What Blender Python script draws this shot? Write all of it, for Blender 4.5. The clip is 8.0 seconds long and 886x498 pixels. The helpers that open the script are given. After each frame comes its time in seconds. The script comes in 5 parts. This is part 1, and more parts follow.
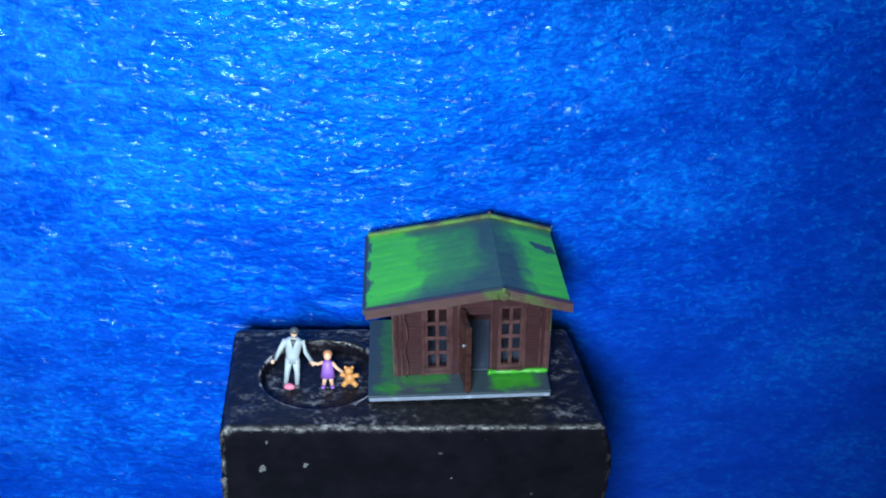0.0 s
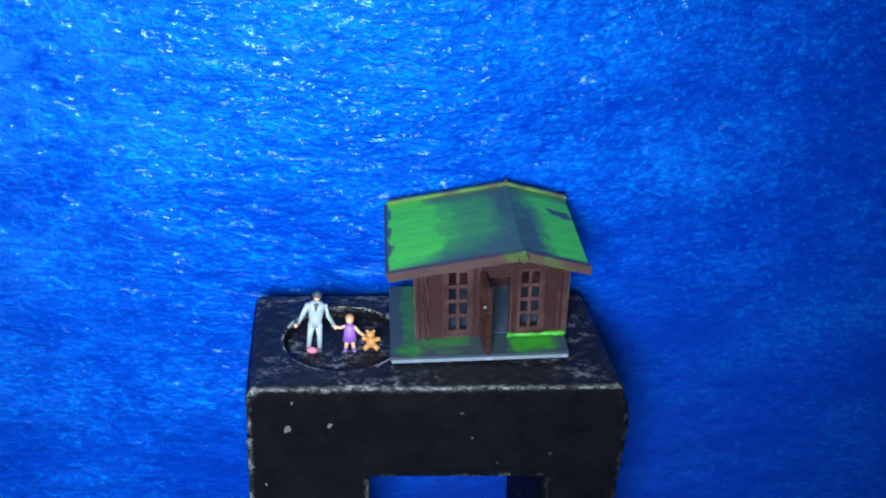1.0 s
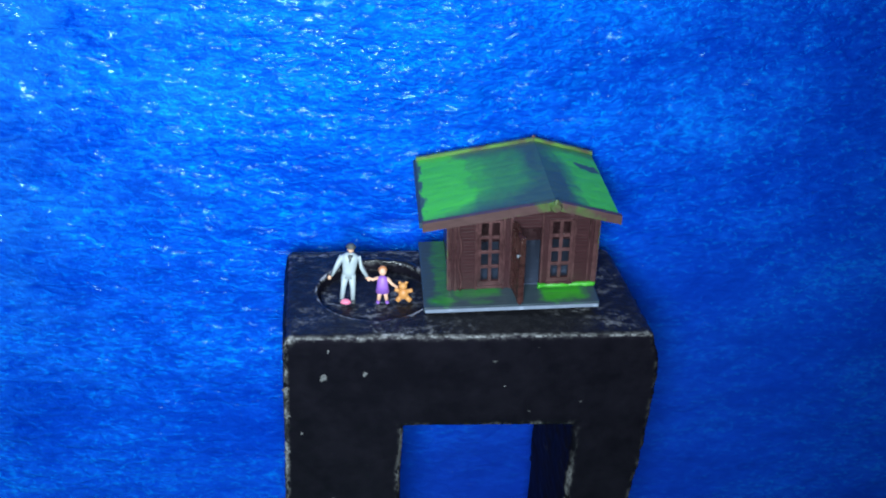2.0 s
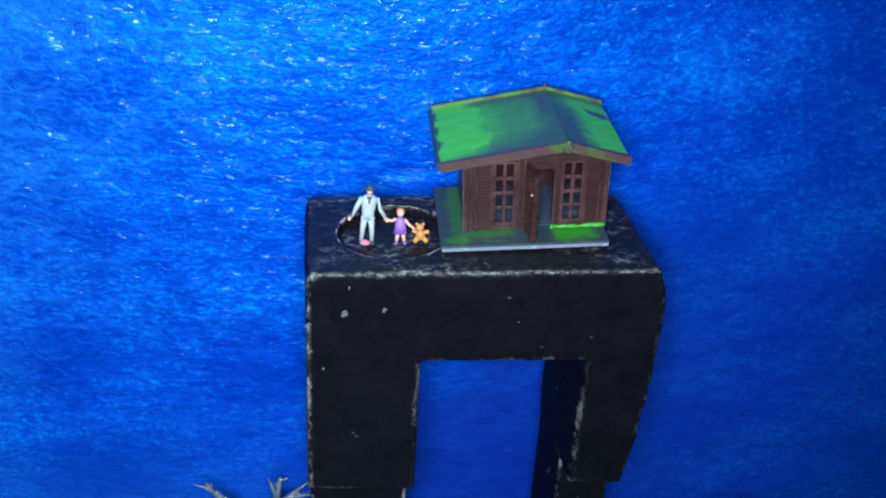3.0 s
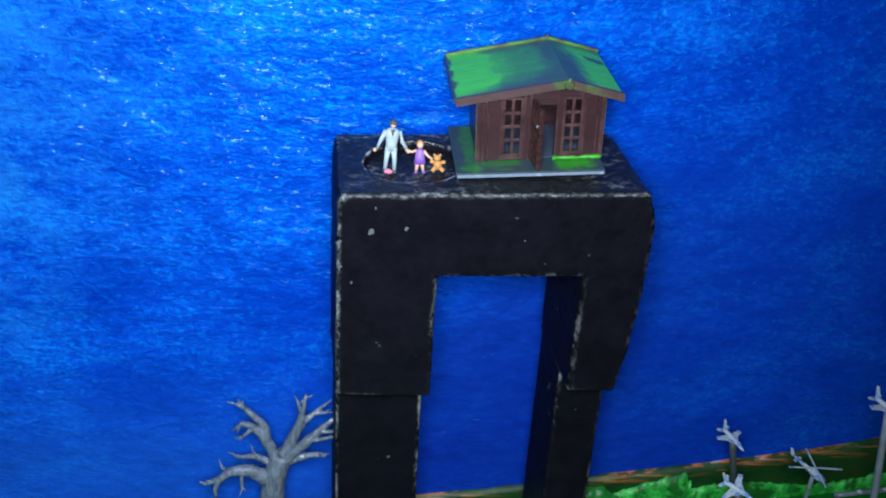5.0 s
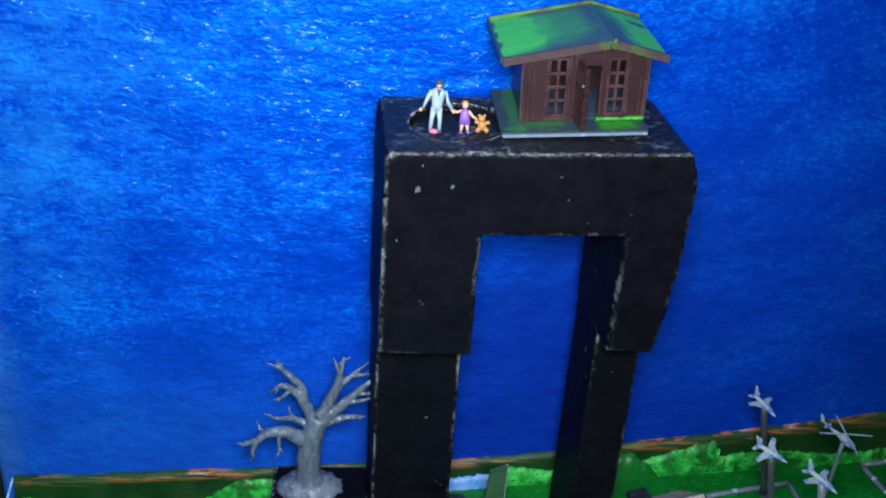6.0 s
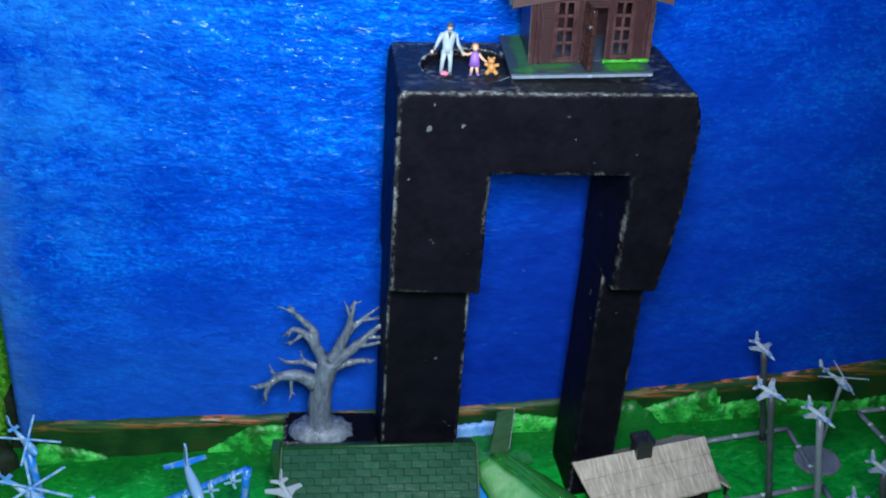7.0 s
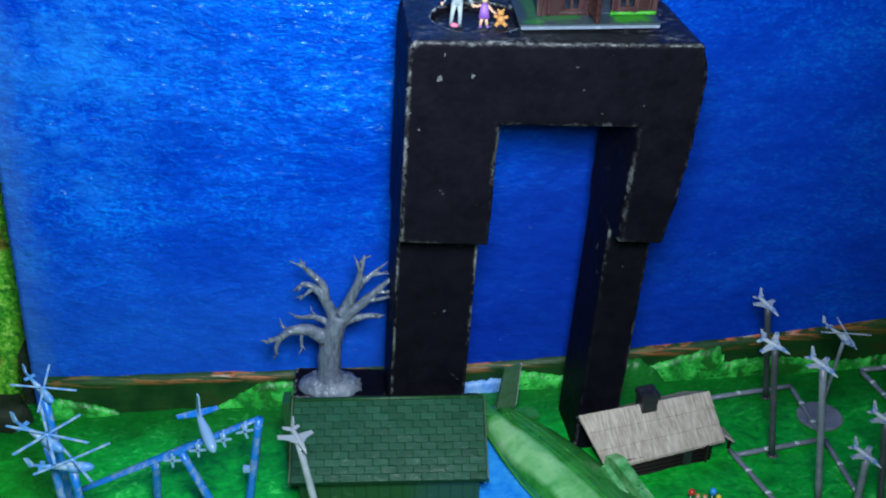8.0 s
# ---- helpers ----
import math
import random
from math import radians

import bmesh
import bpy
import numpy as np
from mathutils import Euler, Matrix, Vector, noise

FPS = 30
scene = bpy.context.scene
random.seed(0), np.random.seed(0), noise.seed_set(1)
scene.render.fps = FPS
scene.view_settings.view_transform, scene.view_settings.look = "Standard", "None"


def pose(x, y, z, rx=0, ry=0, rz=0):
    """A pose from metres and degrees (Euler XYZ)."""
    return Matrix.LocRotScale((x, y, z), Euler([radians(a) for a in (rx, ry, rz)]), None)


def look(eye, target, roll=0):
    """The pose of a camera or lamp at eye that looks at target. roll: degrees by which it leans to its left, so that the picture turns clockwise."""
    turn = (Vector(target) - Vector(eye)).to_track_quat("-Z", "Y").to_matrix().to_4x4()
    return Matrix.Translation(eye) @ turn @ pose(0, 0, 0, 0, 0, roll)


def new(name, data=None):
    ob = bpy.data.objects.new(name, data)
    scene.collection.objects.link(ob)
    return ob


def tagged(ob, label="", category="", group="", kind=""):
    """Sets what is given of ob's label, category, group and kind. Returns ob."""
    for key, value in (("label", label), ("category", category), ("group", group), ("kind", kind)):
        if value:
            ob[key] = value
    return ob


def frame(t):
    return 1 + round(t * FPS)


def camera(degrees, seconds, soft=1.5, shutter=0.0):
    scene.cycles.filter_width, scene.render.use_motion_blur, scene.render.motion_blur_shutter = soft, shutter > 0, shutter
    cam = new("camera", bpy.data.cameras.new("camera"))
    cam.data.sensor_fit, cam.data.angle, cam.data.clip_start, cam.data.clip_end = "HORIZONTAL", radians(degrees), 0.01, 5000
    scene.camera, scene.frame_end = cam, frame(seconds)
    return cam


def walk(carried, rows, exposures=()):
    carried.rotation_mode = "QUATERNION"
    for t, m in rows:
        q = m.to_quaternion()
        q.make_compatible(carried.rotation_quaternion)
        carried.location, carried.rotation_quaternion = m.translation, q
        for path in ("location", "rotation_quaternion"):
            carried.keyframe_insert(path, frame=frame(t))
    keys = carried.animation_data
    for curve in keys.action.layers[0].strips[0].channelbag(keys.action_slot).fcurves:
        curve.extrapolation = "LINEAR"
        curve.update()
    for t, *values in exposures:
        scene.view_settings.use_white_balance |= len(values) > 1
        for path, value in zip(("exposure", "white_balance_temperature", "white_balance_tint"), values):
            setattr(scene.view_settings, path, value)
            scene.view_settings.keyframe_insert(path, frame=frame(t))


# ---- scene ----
cam = camera(47.9, 8.0, soft=2.0)
METRES, EYE, TILT, LEAN, TURN = 0.18, 0.5, 0.0, 0.0, -3.1
ROWS = [
    (0.0, 0.0, 0.0, 0.0, 1.39, -25.78, -2.88),
    (0.5, -0.0253, -0.0309, -0.0151, 1.18, -25.77, -2.94),
    (1.0, -0.0542, -0.0589, -0.0378, 0.75, -26.01, -2.97),
    (1.5, -0.0939, -0.0824, -0.0641, 0.41, -26.18, -3.0),
    (3.0, -0.1583, -0.2263, -0.1515, 0.08, -27.02, -2.9),
    (3.5, -0.1645, -0.2927, -0.1575, -0.06, -27.09, -3.06),
    (4.0, -0.1705, -0.3767, -0.1666, -0.23, -27.12, -3.05),
    (4.5, -0.1787, -0.4676, -0.1709, -0.4, -26.94, -3.16),
    (6.0, -0.3, -0.5863, -0.2447, 0.02, -27.41, -3.6),
    (6.5, -0.326, -0.6367, -0.2901, -0.12, -27.6, -3.67),
    (7.0, -0.328, -0.6979, -0.3184, -0.16, -28.08, -3.67),
    (7.5, -0.3305, -0.7415, -0.3423, -0.27, -28.43, -3.72),
    (8.0, -0.3428, -0.7721, -0.3807, -0.03, -28.83, -3.69),
]
walk(cam, [(t, pose(0, 0, EYE, TILT, LEAN, TURN) @ pose(METRES * x, METRES * y, METRES * z, 90 + pitch, roll, yaw)) for t, x, y, z, yaw, pitch, roll in ROWS])

# ---- light ----
world = bpy.data.worlds.new("dim_room")
world.use_nodes = True
scene.world = world
wbg = world.node_tree.nodes["Background"]
wbg.inputs[0].default_value = (0.3, 0.5, 1.0, 1)
wbg.inputs[1].default_value = 0.06


def torch(place, target, watts, colour, cone, radius):
    data = bpy.data.lights.new("torch", "SPOT")
    data.energy, data.color, data.shadow_soft_size = watts, colour, radius
    data.spot_size, data.spot_blend = radians(cone), 1.0
    ob = new("torch", data)
    ob.matrix_world = look(place, target)
    return ob


# the white torch of the phone that films, held a little to the left
torch((-0.046, -0.080, 0.470), (-0.20, 0.335, 0.28), 16.9, (0.74, 0.91, 0.98), 138, 0.058)
scene.view_settings.exposure = 0.0


# ---- materials ----
class Nodes:
    def __init__(self, name):
        self.m = bpy.data.materials.new(name)
        self.m.use_nodes = True
        self.t = self.m.node_tree
        self.b = self.t.nodes["Principled BSDF"]
        self.co = self.t.nodes.new("ShaderNodeTexCoord").outputs["Object"]

    def add(self, kind, **ins):
        n = self.t.nodes.new(kind)
        for k, v in ins.items():
            self.put(n.inputs[k.replace("_", " ")], v)
        return n

    def put(self, socket, v):
        if isinstance(v, bpy.types.NodeSocket):
            self.t.links.new(v, socket)
        else:
            socket.default_value = v

    def mapped(self, scale, rot=(0, 0, 0)):
        n = self.add("ShaderNodeMapping", Vector=self.co, Scale=scale)
        n.inputs["Rotation"].default_value = rot
        return n.outputs[0]

    def noise(self, scale, detail=4.0, rough=0.55, vec=None, distort=0.0):
        n = self.add("ShaderNodeTexNoise", Vector=vec or self.co, Scale=scale, Detail=detail, Roughness=rough, Distortion=distort)
        return n.outputs["Fac"]

    def ramp(self, fac, stops, interp="LINEAR"):
        n = self.add("ShaderNodeValToRGB", Fac=fac)
        n.color_ramp.interpolation = interp
        els = n.color_ramp.elements
        while len(els) < len(stops):
            els.new(0.5)
        for e, (p, c) in zip(els, stops):
            e.position = p
            e.color = (*c, 1) if isinstance(c, tuple) else (c, c, c, 1)
        return n.outputs["Color"]

    def mix(self, fac, a, b, blend="MIX"):
        n = self.t.nodes.new("ShaderNodeMix")
        n.data_type, n.blend_type = "RGBA", blend
        self.put(n.inputs[0], fac)
        self.put(n.inputs[6], (*a, 1) if isinstance(a, tuple) else a)
        self.put(n.inputs[7], (*b, 1) if isinstance(b, tuple) else b)
        return n.outputs[2]

    def math(self, op, a, b=0.0):
        n = self.t.nodes.new("ShaderNodeMath")
        n.operation = op
        self.put(n.inputs[0], a)
        self.put(n.inputs[1], b)
        return n.outputs[0]

    def bump(self, height, strength=0.5, distance=0.001, normal=None):
        n = self.add("ShaderNodeBump", Height=height, Strength=strength, Distance=distance)
        if normal:
            self.t.links.new(normal, n.inputs["Normal"])
        return n.outputs[0]

    def done(self, colour, rough, normal=None, metal=0.0, coat=0.0, spec=0.5):
        self.put(self.b.inputs["Base Color"], (*colour, 1) if isinstance(colour, tuple) else colour)
        self.put(self.b.inputs["Roughness"], rough)
        self.put(self.b.inputs["Metallic"], metal)
        self.put(self.b.inputs["Coat Weight"], coat)
        self.put(self.b.inputs["Coat Roughness"], 0.2)
        self.put(self.b.inputs["Specular IOR Level"], spec)
        if normal:
            self.put(self.b.inputs["Normal"], normal)
        return self.m


def plain(name, a, b, rough=0.5, scale=250.0, bump=0.25, dist=0.0004, spec=0.5, metal=0.0):
    """Two close tones, fine grain and coarse blotches."""
    n = Nodes(name)
    fine, coarse = n.noise(scale * 4, 5), n.noise(scale * 0.6, 3)
    f = n.math("ADD", n.math("MULTIPLY", fine, 0.45), n.math("MULTIPLY", coarse, 0.55))
    col = n.ramp(f, [(0.3, a), (0.7, b)])
    r = n.math("ADD", n.math("MULTIPLY", n.math("SUBTRACT", coarse, 0.5), 0.3), rough)
    return n.done(col, r, n.bump(f, bump, dist), metal=metal, spec=spec)


def blue_wall_paint():
    n = Nodes("blue_wall_paint")
    big = n.noise(24, 3, 0.5, n.mapped((0.7, 1, 1.2)))
    strokes = n.noise(195, 5, 0.56, n.mapped((0.62, 1.0, 1.35)), 1.0)
    crumb = n.noise(430, 3, 0.55, n.mapped((0.8, 1.0, 1.3)), 0.6)
    dents = n.noise(110, 2, 0.5, n.mapped((0.7, 1.0, 1.5)))
    tone = n.math("ADD", n.math("MULTIPLY", big, 0.42), n.math("ADD", n.math("MULTIPLY", strokes, 0.43), n.math("MULTIPLY", crumb, 0.15)))
    col = n.ramp(tone, [(0.36, (0.0, 0.022, 0.38)), (0.48, (0.001, 0.040, 0.49)), (0.56, (0.002, 0.064, 0.59)), (0.68, (0.004, 0.12, 0.74))])
    flecks = n.ramp(n.math("ADD", n.math("MULTIPLY", crumb, 0.7), n.math("MULTIPLY", big, 0.3)), [(0.54, 0.0), (0.66, 0.5)])
    col = n.mix(flecks, col, (0.0, 0.25, 0.86))
    # thick stippling above, thin below; the torch's falloff is in colour and gloss
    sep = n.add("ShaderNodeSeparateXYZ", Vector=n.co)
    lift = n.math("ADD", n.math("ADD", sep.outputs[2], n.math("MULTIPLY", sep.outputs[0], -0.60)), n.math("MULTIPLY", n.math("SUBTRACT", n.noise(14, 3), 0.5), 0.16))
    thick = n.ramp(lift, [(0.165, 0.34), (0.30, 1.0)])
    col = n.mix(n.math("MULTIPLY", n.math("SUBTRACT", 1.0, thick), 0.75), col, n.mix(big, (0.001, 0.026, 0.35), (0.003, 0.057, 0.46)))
    # sheen on the upper left, put into the colour as paler cyan
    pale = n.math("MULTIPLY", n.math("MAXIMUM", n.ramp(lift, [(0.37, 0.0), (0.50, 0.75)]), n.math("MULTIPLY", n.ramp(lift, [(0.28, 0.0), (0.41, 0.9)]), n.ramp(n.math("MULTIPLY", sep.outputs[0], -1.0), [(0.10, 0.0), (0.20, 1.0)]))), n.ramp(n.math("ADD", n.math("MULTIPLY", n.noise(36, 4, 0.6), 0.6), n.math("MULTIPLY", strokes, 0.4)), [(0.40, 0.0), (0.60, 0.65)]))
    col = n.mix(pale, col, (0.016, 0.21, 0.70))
    # a deeper ultramarine low down towards the right
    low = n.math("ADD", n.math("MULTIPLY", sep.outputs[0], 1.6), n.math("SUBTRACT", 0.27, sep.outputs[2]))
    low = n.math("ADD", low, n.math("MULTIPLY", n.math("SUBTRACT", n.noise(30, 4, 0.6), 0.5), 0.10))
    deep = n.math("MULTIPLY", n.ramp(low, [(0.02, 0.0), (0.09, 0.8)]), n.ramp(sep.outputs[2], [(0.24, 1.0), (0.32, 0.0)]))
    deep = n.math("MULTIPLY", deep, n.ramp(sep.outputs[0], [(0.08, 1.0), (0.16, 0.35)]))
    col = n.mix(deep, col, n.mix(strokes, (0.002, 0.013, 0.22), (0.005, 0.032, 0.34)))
    # torch light along the foot on the left, put in as lighter greyish blue
    foot_light = n.math("MULTIPLY", n.ramp(n.math("ADD", sep.outputs[2], n.math("MULTIPLY", n.math("SUBTRACT", n.noise(40, 3), 0.5), 0.05)), [(0.12, 0.52), (0.18, 0.0)]), n.ramp(n.math("MULTIPLY", sep.outputs[0], -1.0), [(0.01, 0.0), (0.06, 1.0)]))
    col = n.mix(foot_light, col, n.mix(strokes, (0.006, 0.06, 0.46), (0.014, 0.12, 0.62)))
    fade = n.math("ADD", sep.outputs[0], n.math("MULTIPLY", n.math("SUBTRACT", n.noise(70, 4, 0.65), 0.5), 0.03))
    col = n.mix(n.ramp(n.math("ADD", fade, 0.5), [(0.250, 0.5), (0.267, 0.0)]), col, (0.04, 0.12, 0.36))
    h = n.math("ADD", n.math("MULTIPLY", strokes, 0.7), n.math("ADD", n.math("MULTIPLY", crumb, 0.42), n.math("MULTIPLY", dents, 0.65)))
    bump = n.bump(n.math("MULTIPLY", h, thick), 1.0, 0.0013)
    blobs = n.noise(125, 1.5, 0.5, n.mapped((0.55, 1.0, 1.25)), 0.8)
    varnish = n.bump(n.math("ADD", blobs, n.math("MULTIPLY", dents, 0.9)), 1.0, 0.0034)
    # pearly blue paint under a bluish varnish that pools in blobs on the upper wall
    n.put(n.b.inputs["Specular Tint"], (0.0, 0.5, 1.0, 1))
    gloss = n.ramp(n.noise(60, 3), [(0.3, 0.36), (0.7, 0.48)])
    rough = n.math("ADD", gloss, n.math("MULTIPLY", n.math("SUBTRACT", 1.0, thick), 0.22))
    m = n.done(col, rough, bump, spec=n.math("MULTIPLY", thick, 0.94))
    pools = n.math("MULTIPLY", n.ramp(lift, [(0.26, 0.05), (0.40, 0.48), (0.52, 1.0)]), n.ramp(n.noise(48, 3, 0.6), [(0.34, 0.25), (0.60, 1.0)]))
    shine = n.add("ShaderNodeBsdfGlossy", Color=(0.50, 0.95, 1.0, 1), Roughness=0.13, Normal=varnish)
    both = n.t.nodes.new("ShaderNodeMixShader")
    n.put(both.inputs[0], n.math("MULTIPLY", pools, 0.0150))
    n.t.links.new(n.b.outputs[0], both.inputs[1])
    n.t.links.new(shine.outputs[0], both.inputs[2])
    n.t.links.new(both.outputs[0], n.t.nodes["Material Output"].inputs["Surface"])
    return m


def black_foam(name="black_painted_foam", lo=0.45, hi=0.60, keen=0.507):
    n = Nodes(name)
    geo = n.t.nodes.new("ShaderNodeNewGeometry")
    edge = n.ramp(geo.outputs["Pointiness"], [(keen, 0.0), (keen + 0.026, 1.0)])
    worn = n.ramp(n.noise(330, 5, 0.8, n.mapped((1.0, 1.0, 0.6))), [(0.47, 0.0), (0.64, 1.0)])
    patchy = n.ramp(n.noise(34, 3), [(lo, 0.04), (hi, 0.72)])
    wear = n.math("MULTIPLY", n.math("MULTIPLY", edge, worn), patchy)
    place = n.add("ShaderNodeSeparateXYZ", Vector=n.co)
    wear = n.math("MULTIPLY", wear, n.ramp(place.outputs[0], [(0.050, 0.85), (0.060, 0.25)]))
    # the left front edge is rubbed down to the foam
    off = n.math("ADD", n.math("ABSOLUTE", n.math("ADD", place.outputs[0], 0.0527)), n.math("ABSOLUTE", n.math("SUBTRACT", place.outputs[1], 0.2606)))
    bald = n.math("MULTIPLY", n.ramp(n.math("MULTIPLY", off, 100.0), [(0.07, 1.0), (0.24, 0.0)]), n.ramp(n.noise(290, 6, 0.8, n.mapped((1.0, 1.0, 0.7))), [(0.49, 0.0), (0.70, 0.75)]))
    wear = n.math("MAXIMUM", wear, n.math("MULTIPLY", bald, n.ramp(place.outputs[2], [(0.235, 0.45), (0.265, 1.0)])))
    pits = n.ramp(n.noise(150, 2, 0.5, n.mapped((1, 1, 1.2))), [(0.735, 0.0), (0.80, 1.0)])
    wear = n.math("MAXIMUM", wear, n.math("MULTIPLY", pits, 0.2))
    dust = n.ramp(n.noise(60, 6, 0.7), [(0.4, (0.0026, 0.0024, 0.0046)), (0.75, (0.0055, 0.0050, 0.0086))])
    sep = n.add("ShaderNodeSeparateXYZ", Vector=n.co)
    rimz = n.math("ABSOLUTE", n.math("SUBTRACT", n.math("SUBTRACT", sep.outputs[2], n.math("MULTIPLY", sep.outputs[0], 0.035)), 0.3106))
    rimy = n.math("ABSOLUTE", n.math("SUBTRACT", sep.outputs[1], 0.2600))
    rim = n.ramp(n.math("MULTIPLY", n.math("ADD", rimz, rimy), 100.0), [(0.03, 1.0), (0.085, 0.0)])
    rub = n.math("MULTIPLY", n.ramp(n.noise(420, 5, 0.75, n.mapped((0.8, 1, 1))), [(0.46, 0.0), (0.64, 0.6)]), n.ramp(n.noise(38, 3), [(0.36, 0.2), (0.58, 1.0)]))
    wear = n.math("MAXIMUM", wear, n.math("MULTIPLY", rim, rub))
    col = n.mix(wear, dust, (0.5, 0.5, 0.52))
    h = n.noise(420, 4)
    n.put(n.b.inputs["Specular Tint"], (0.8, 0.7, 1.0, 1))
    return n.done(col, n.ramp(n.noise(120, 3), [(0.3, 0.5), (0.7, 0.65)]), n.bump(h, 0.2, 0.0005), spec=0.085)


def foam_top():
    """The same black paint, scuffed on the trodden top."""
    n = Nodes("scuffed_black_paint")
    geo = n.t.nodes.new("ShaderNodeNewGeometry")
    edge = n.ramp(geo.outputs["Pointiness"], [(0.515, 0.0), (0.55, 1.0)])
    worn = n.ramp(n.noise(300, 5, 0.7), [(0.44, 0.0), (0.58, 1.0)])
    scuff = n.ramp(n.noise(330, 6, 0.8, n.mapped((0.8, 1.3, 1.0))), [(0.51, 0.0), (0.67, 0.65)])
    clumps = n.ramp(n.noise(75, 3, 0.6, n.mapped((0.7, 1.2, 1))), [(0.46, 0.08), (0.62, 1.0)])
    wear = n.math("MAXIMUM", n.math("MULTIPLY", edge, worn), n.math("MULTIPLY", scuff, clumps))
    sep = n.add("ShaderNodeSeparateXYZ", Vector=n.co)
    rimz = n.math("ABSOLUTE", n.math("SUBTRACT", n.math("SUBTRACT", sep.outputs[2], n.math("MULTIPLY", sep.outputs[0], 0.035)), 0.3106))
    rimy = n.math("ABSOLUTE", n.math("SUBTRACT", sep.outputs[1], 0.2600))
    rim = n.ramp(n.math("MULTIPLY", n.math("ADD", rimz, rimy), 100.0), [(0.03, 1.0), (0.085, 0.0)])
    rub = n.math("MULTIPLY", n.ramp(n.noise(420, 5, 0.75, n.mapped((0.8, 1, 1))), [(0.46, 0.0), (0.64, 0.6)]), n.ramp(n.noise(38, 3), [(0.36, 0.2), (0.58, 1.0)]))
    wear = n.math("MAXIMUM", wear, n.math("MULTIPLY", rim, rub))
    col = n.mix(wear, (0.007, 0.007, 0.010), (0.45, 0.45, 0.48))
    return n.done(col, n.ramp(n.noise(150, 3), [(0.3, 0.3), (0.7, 0.5)]), n.bump(n.noise(420, 5, 0.65), 0.7, 0.001), spec=0.28)


def patch_paint(name, under, over, over2, scale, lo, hi, grain_axis=(1, 1, 1), rough=0.45, seed=(0, 0, 0)):
    """Green paint dabbed over a darker plastic, with brush-shaped borders."""
    n = Nodes(name)
    m = n.add("ShaderNodeMapping", Vector=n.co)
    m.inputs["Location"].default_value = seed
    big = n.noise(scale, 4, 0.55, m.outputs[0], 0.4)
    mask = n.ramp(big, [(lo, 0.0), (hi, 1.0)])
    grain = n.noise(500, 4, 0.6, n.mapped(grain_axis))
    u = n.mix(grain, tuple(c * 0.6 for c in under), tuple(min(1, c * 1.5) for c in under))
    o = n.mix(n.noise(scale * 3, 3), over, over2)
    return n.done(n.mix(mask, u, o), rough, n.bump(n.math("ADD", grain, n.math("MULTIPLY", mask, 0.4)), 0.35, 0.0004))


def ground_paint():
    n = Nodes("green_ground_paint")
    dabs = n.noise(150, 5, 0.62, n.mapped((1.0, 1.3, 1.0), (0, 0, 0.3)), 0.8)
    fine = n.noise(330, 4, 0.6)
    big = n.noise(16, 3)
    tone = n.math("ADD", n.math("MULTIPLY", dabs, 0.6), n.math("MULTIPLY", big, 0.4))
    col = n.ramp(tone, [(0.32, (0.002, 0.10, 0.012)), (0.45, (0.002, 0.25, 0.02)), (0.57, (0.005, 0.38, 0.033)), (0.64, (0.05, 0.60, 0.10))])
    # a darker green along the back, with the shade at the hills' foot painted in
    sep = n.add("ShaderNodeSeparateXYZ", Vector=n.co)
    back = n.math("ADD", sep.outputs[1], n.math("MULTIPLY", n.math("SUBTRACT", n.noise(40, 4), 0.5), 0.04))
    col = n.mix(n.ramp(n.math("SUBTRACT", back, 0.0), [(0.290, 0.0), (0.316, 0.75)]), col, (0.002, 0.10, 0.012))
    flicks = n.ramp(n.noise(300, 3, 0.6, n.mapped((0.8, 1.6, 1.0), (0, 0, 0.5)), 0.5), [(0.58, 0.0), (0.68, 0.55)])
    col = n.mix(n.math("MULTIPLY", flicks, n.ramp(big, [(0.40, 0.2), (0.60, 1.0)])), col, (0.07, 0.56, 0.14))
    h = n.math("ADD", n.math("MULTIPLY", dabs, 0.7), n.math("MULTIPLY", fine, 0.3))
    return n.done(col, n.ramp(fine, [(0.3, 0.24), (0.7, 0.46)]), n.bump(h, 0.5, 0.0011), spec=0.4)


def band_paint():
    """Dark green and brown brushed along the foot of the wall, rusty strokes at its upper rim."""
    n = Nodes("brown_green_band_paint")
    uv = n.t.nodes.new("ShaderNodeTexCoord").outputs["UV"]
    sep = n.add("ShaderNodeSeparateXYZ", Vector=uv)
    u, v = sep.outputs[0], sep.outputs[1]
    streak = n.noise(110, 5, 0.65, n.mapped((0.30, 1, 3.6), (0, radians(-5), 0)))
    blot = n.noise(45, 4, 0.6)
    col = n.ramp(blot, [(0.38, (0.003, 0.030, 0.006)), (0.55, (0.008, 0.048, 0.009)), (0.72, (0.030, 0.034, 0.010))])
    rim = n.math("MULTIPLY", n.ramp(v, [(0.70, 0.0), (0.93, 1.0)]), n.ramp(streak, [(0.50, 0.0), (0.57, 1.0)]))
    col = n.mix(n.math("MULTIPLY", rim, 0.85), col, n.ramp(n.noise(60, 4, 0.6, n.mapped((0.5, 1, 2.0))), [(0.38, (0.05, 0.10, 0.03)), (0.50, (0.30, 0.11, 0.03)), (0.60, (0.58, 0.13, 0.05)), (0.70, (0.55, 0.50, 0.45))]))
    return n.done(col, 0.5, n.bump(streak, 0.5, 0.0008), spec=0.35)


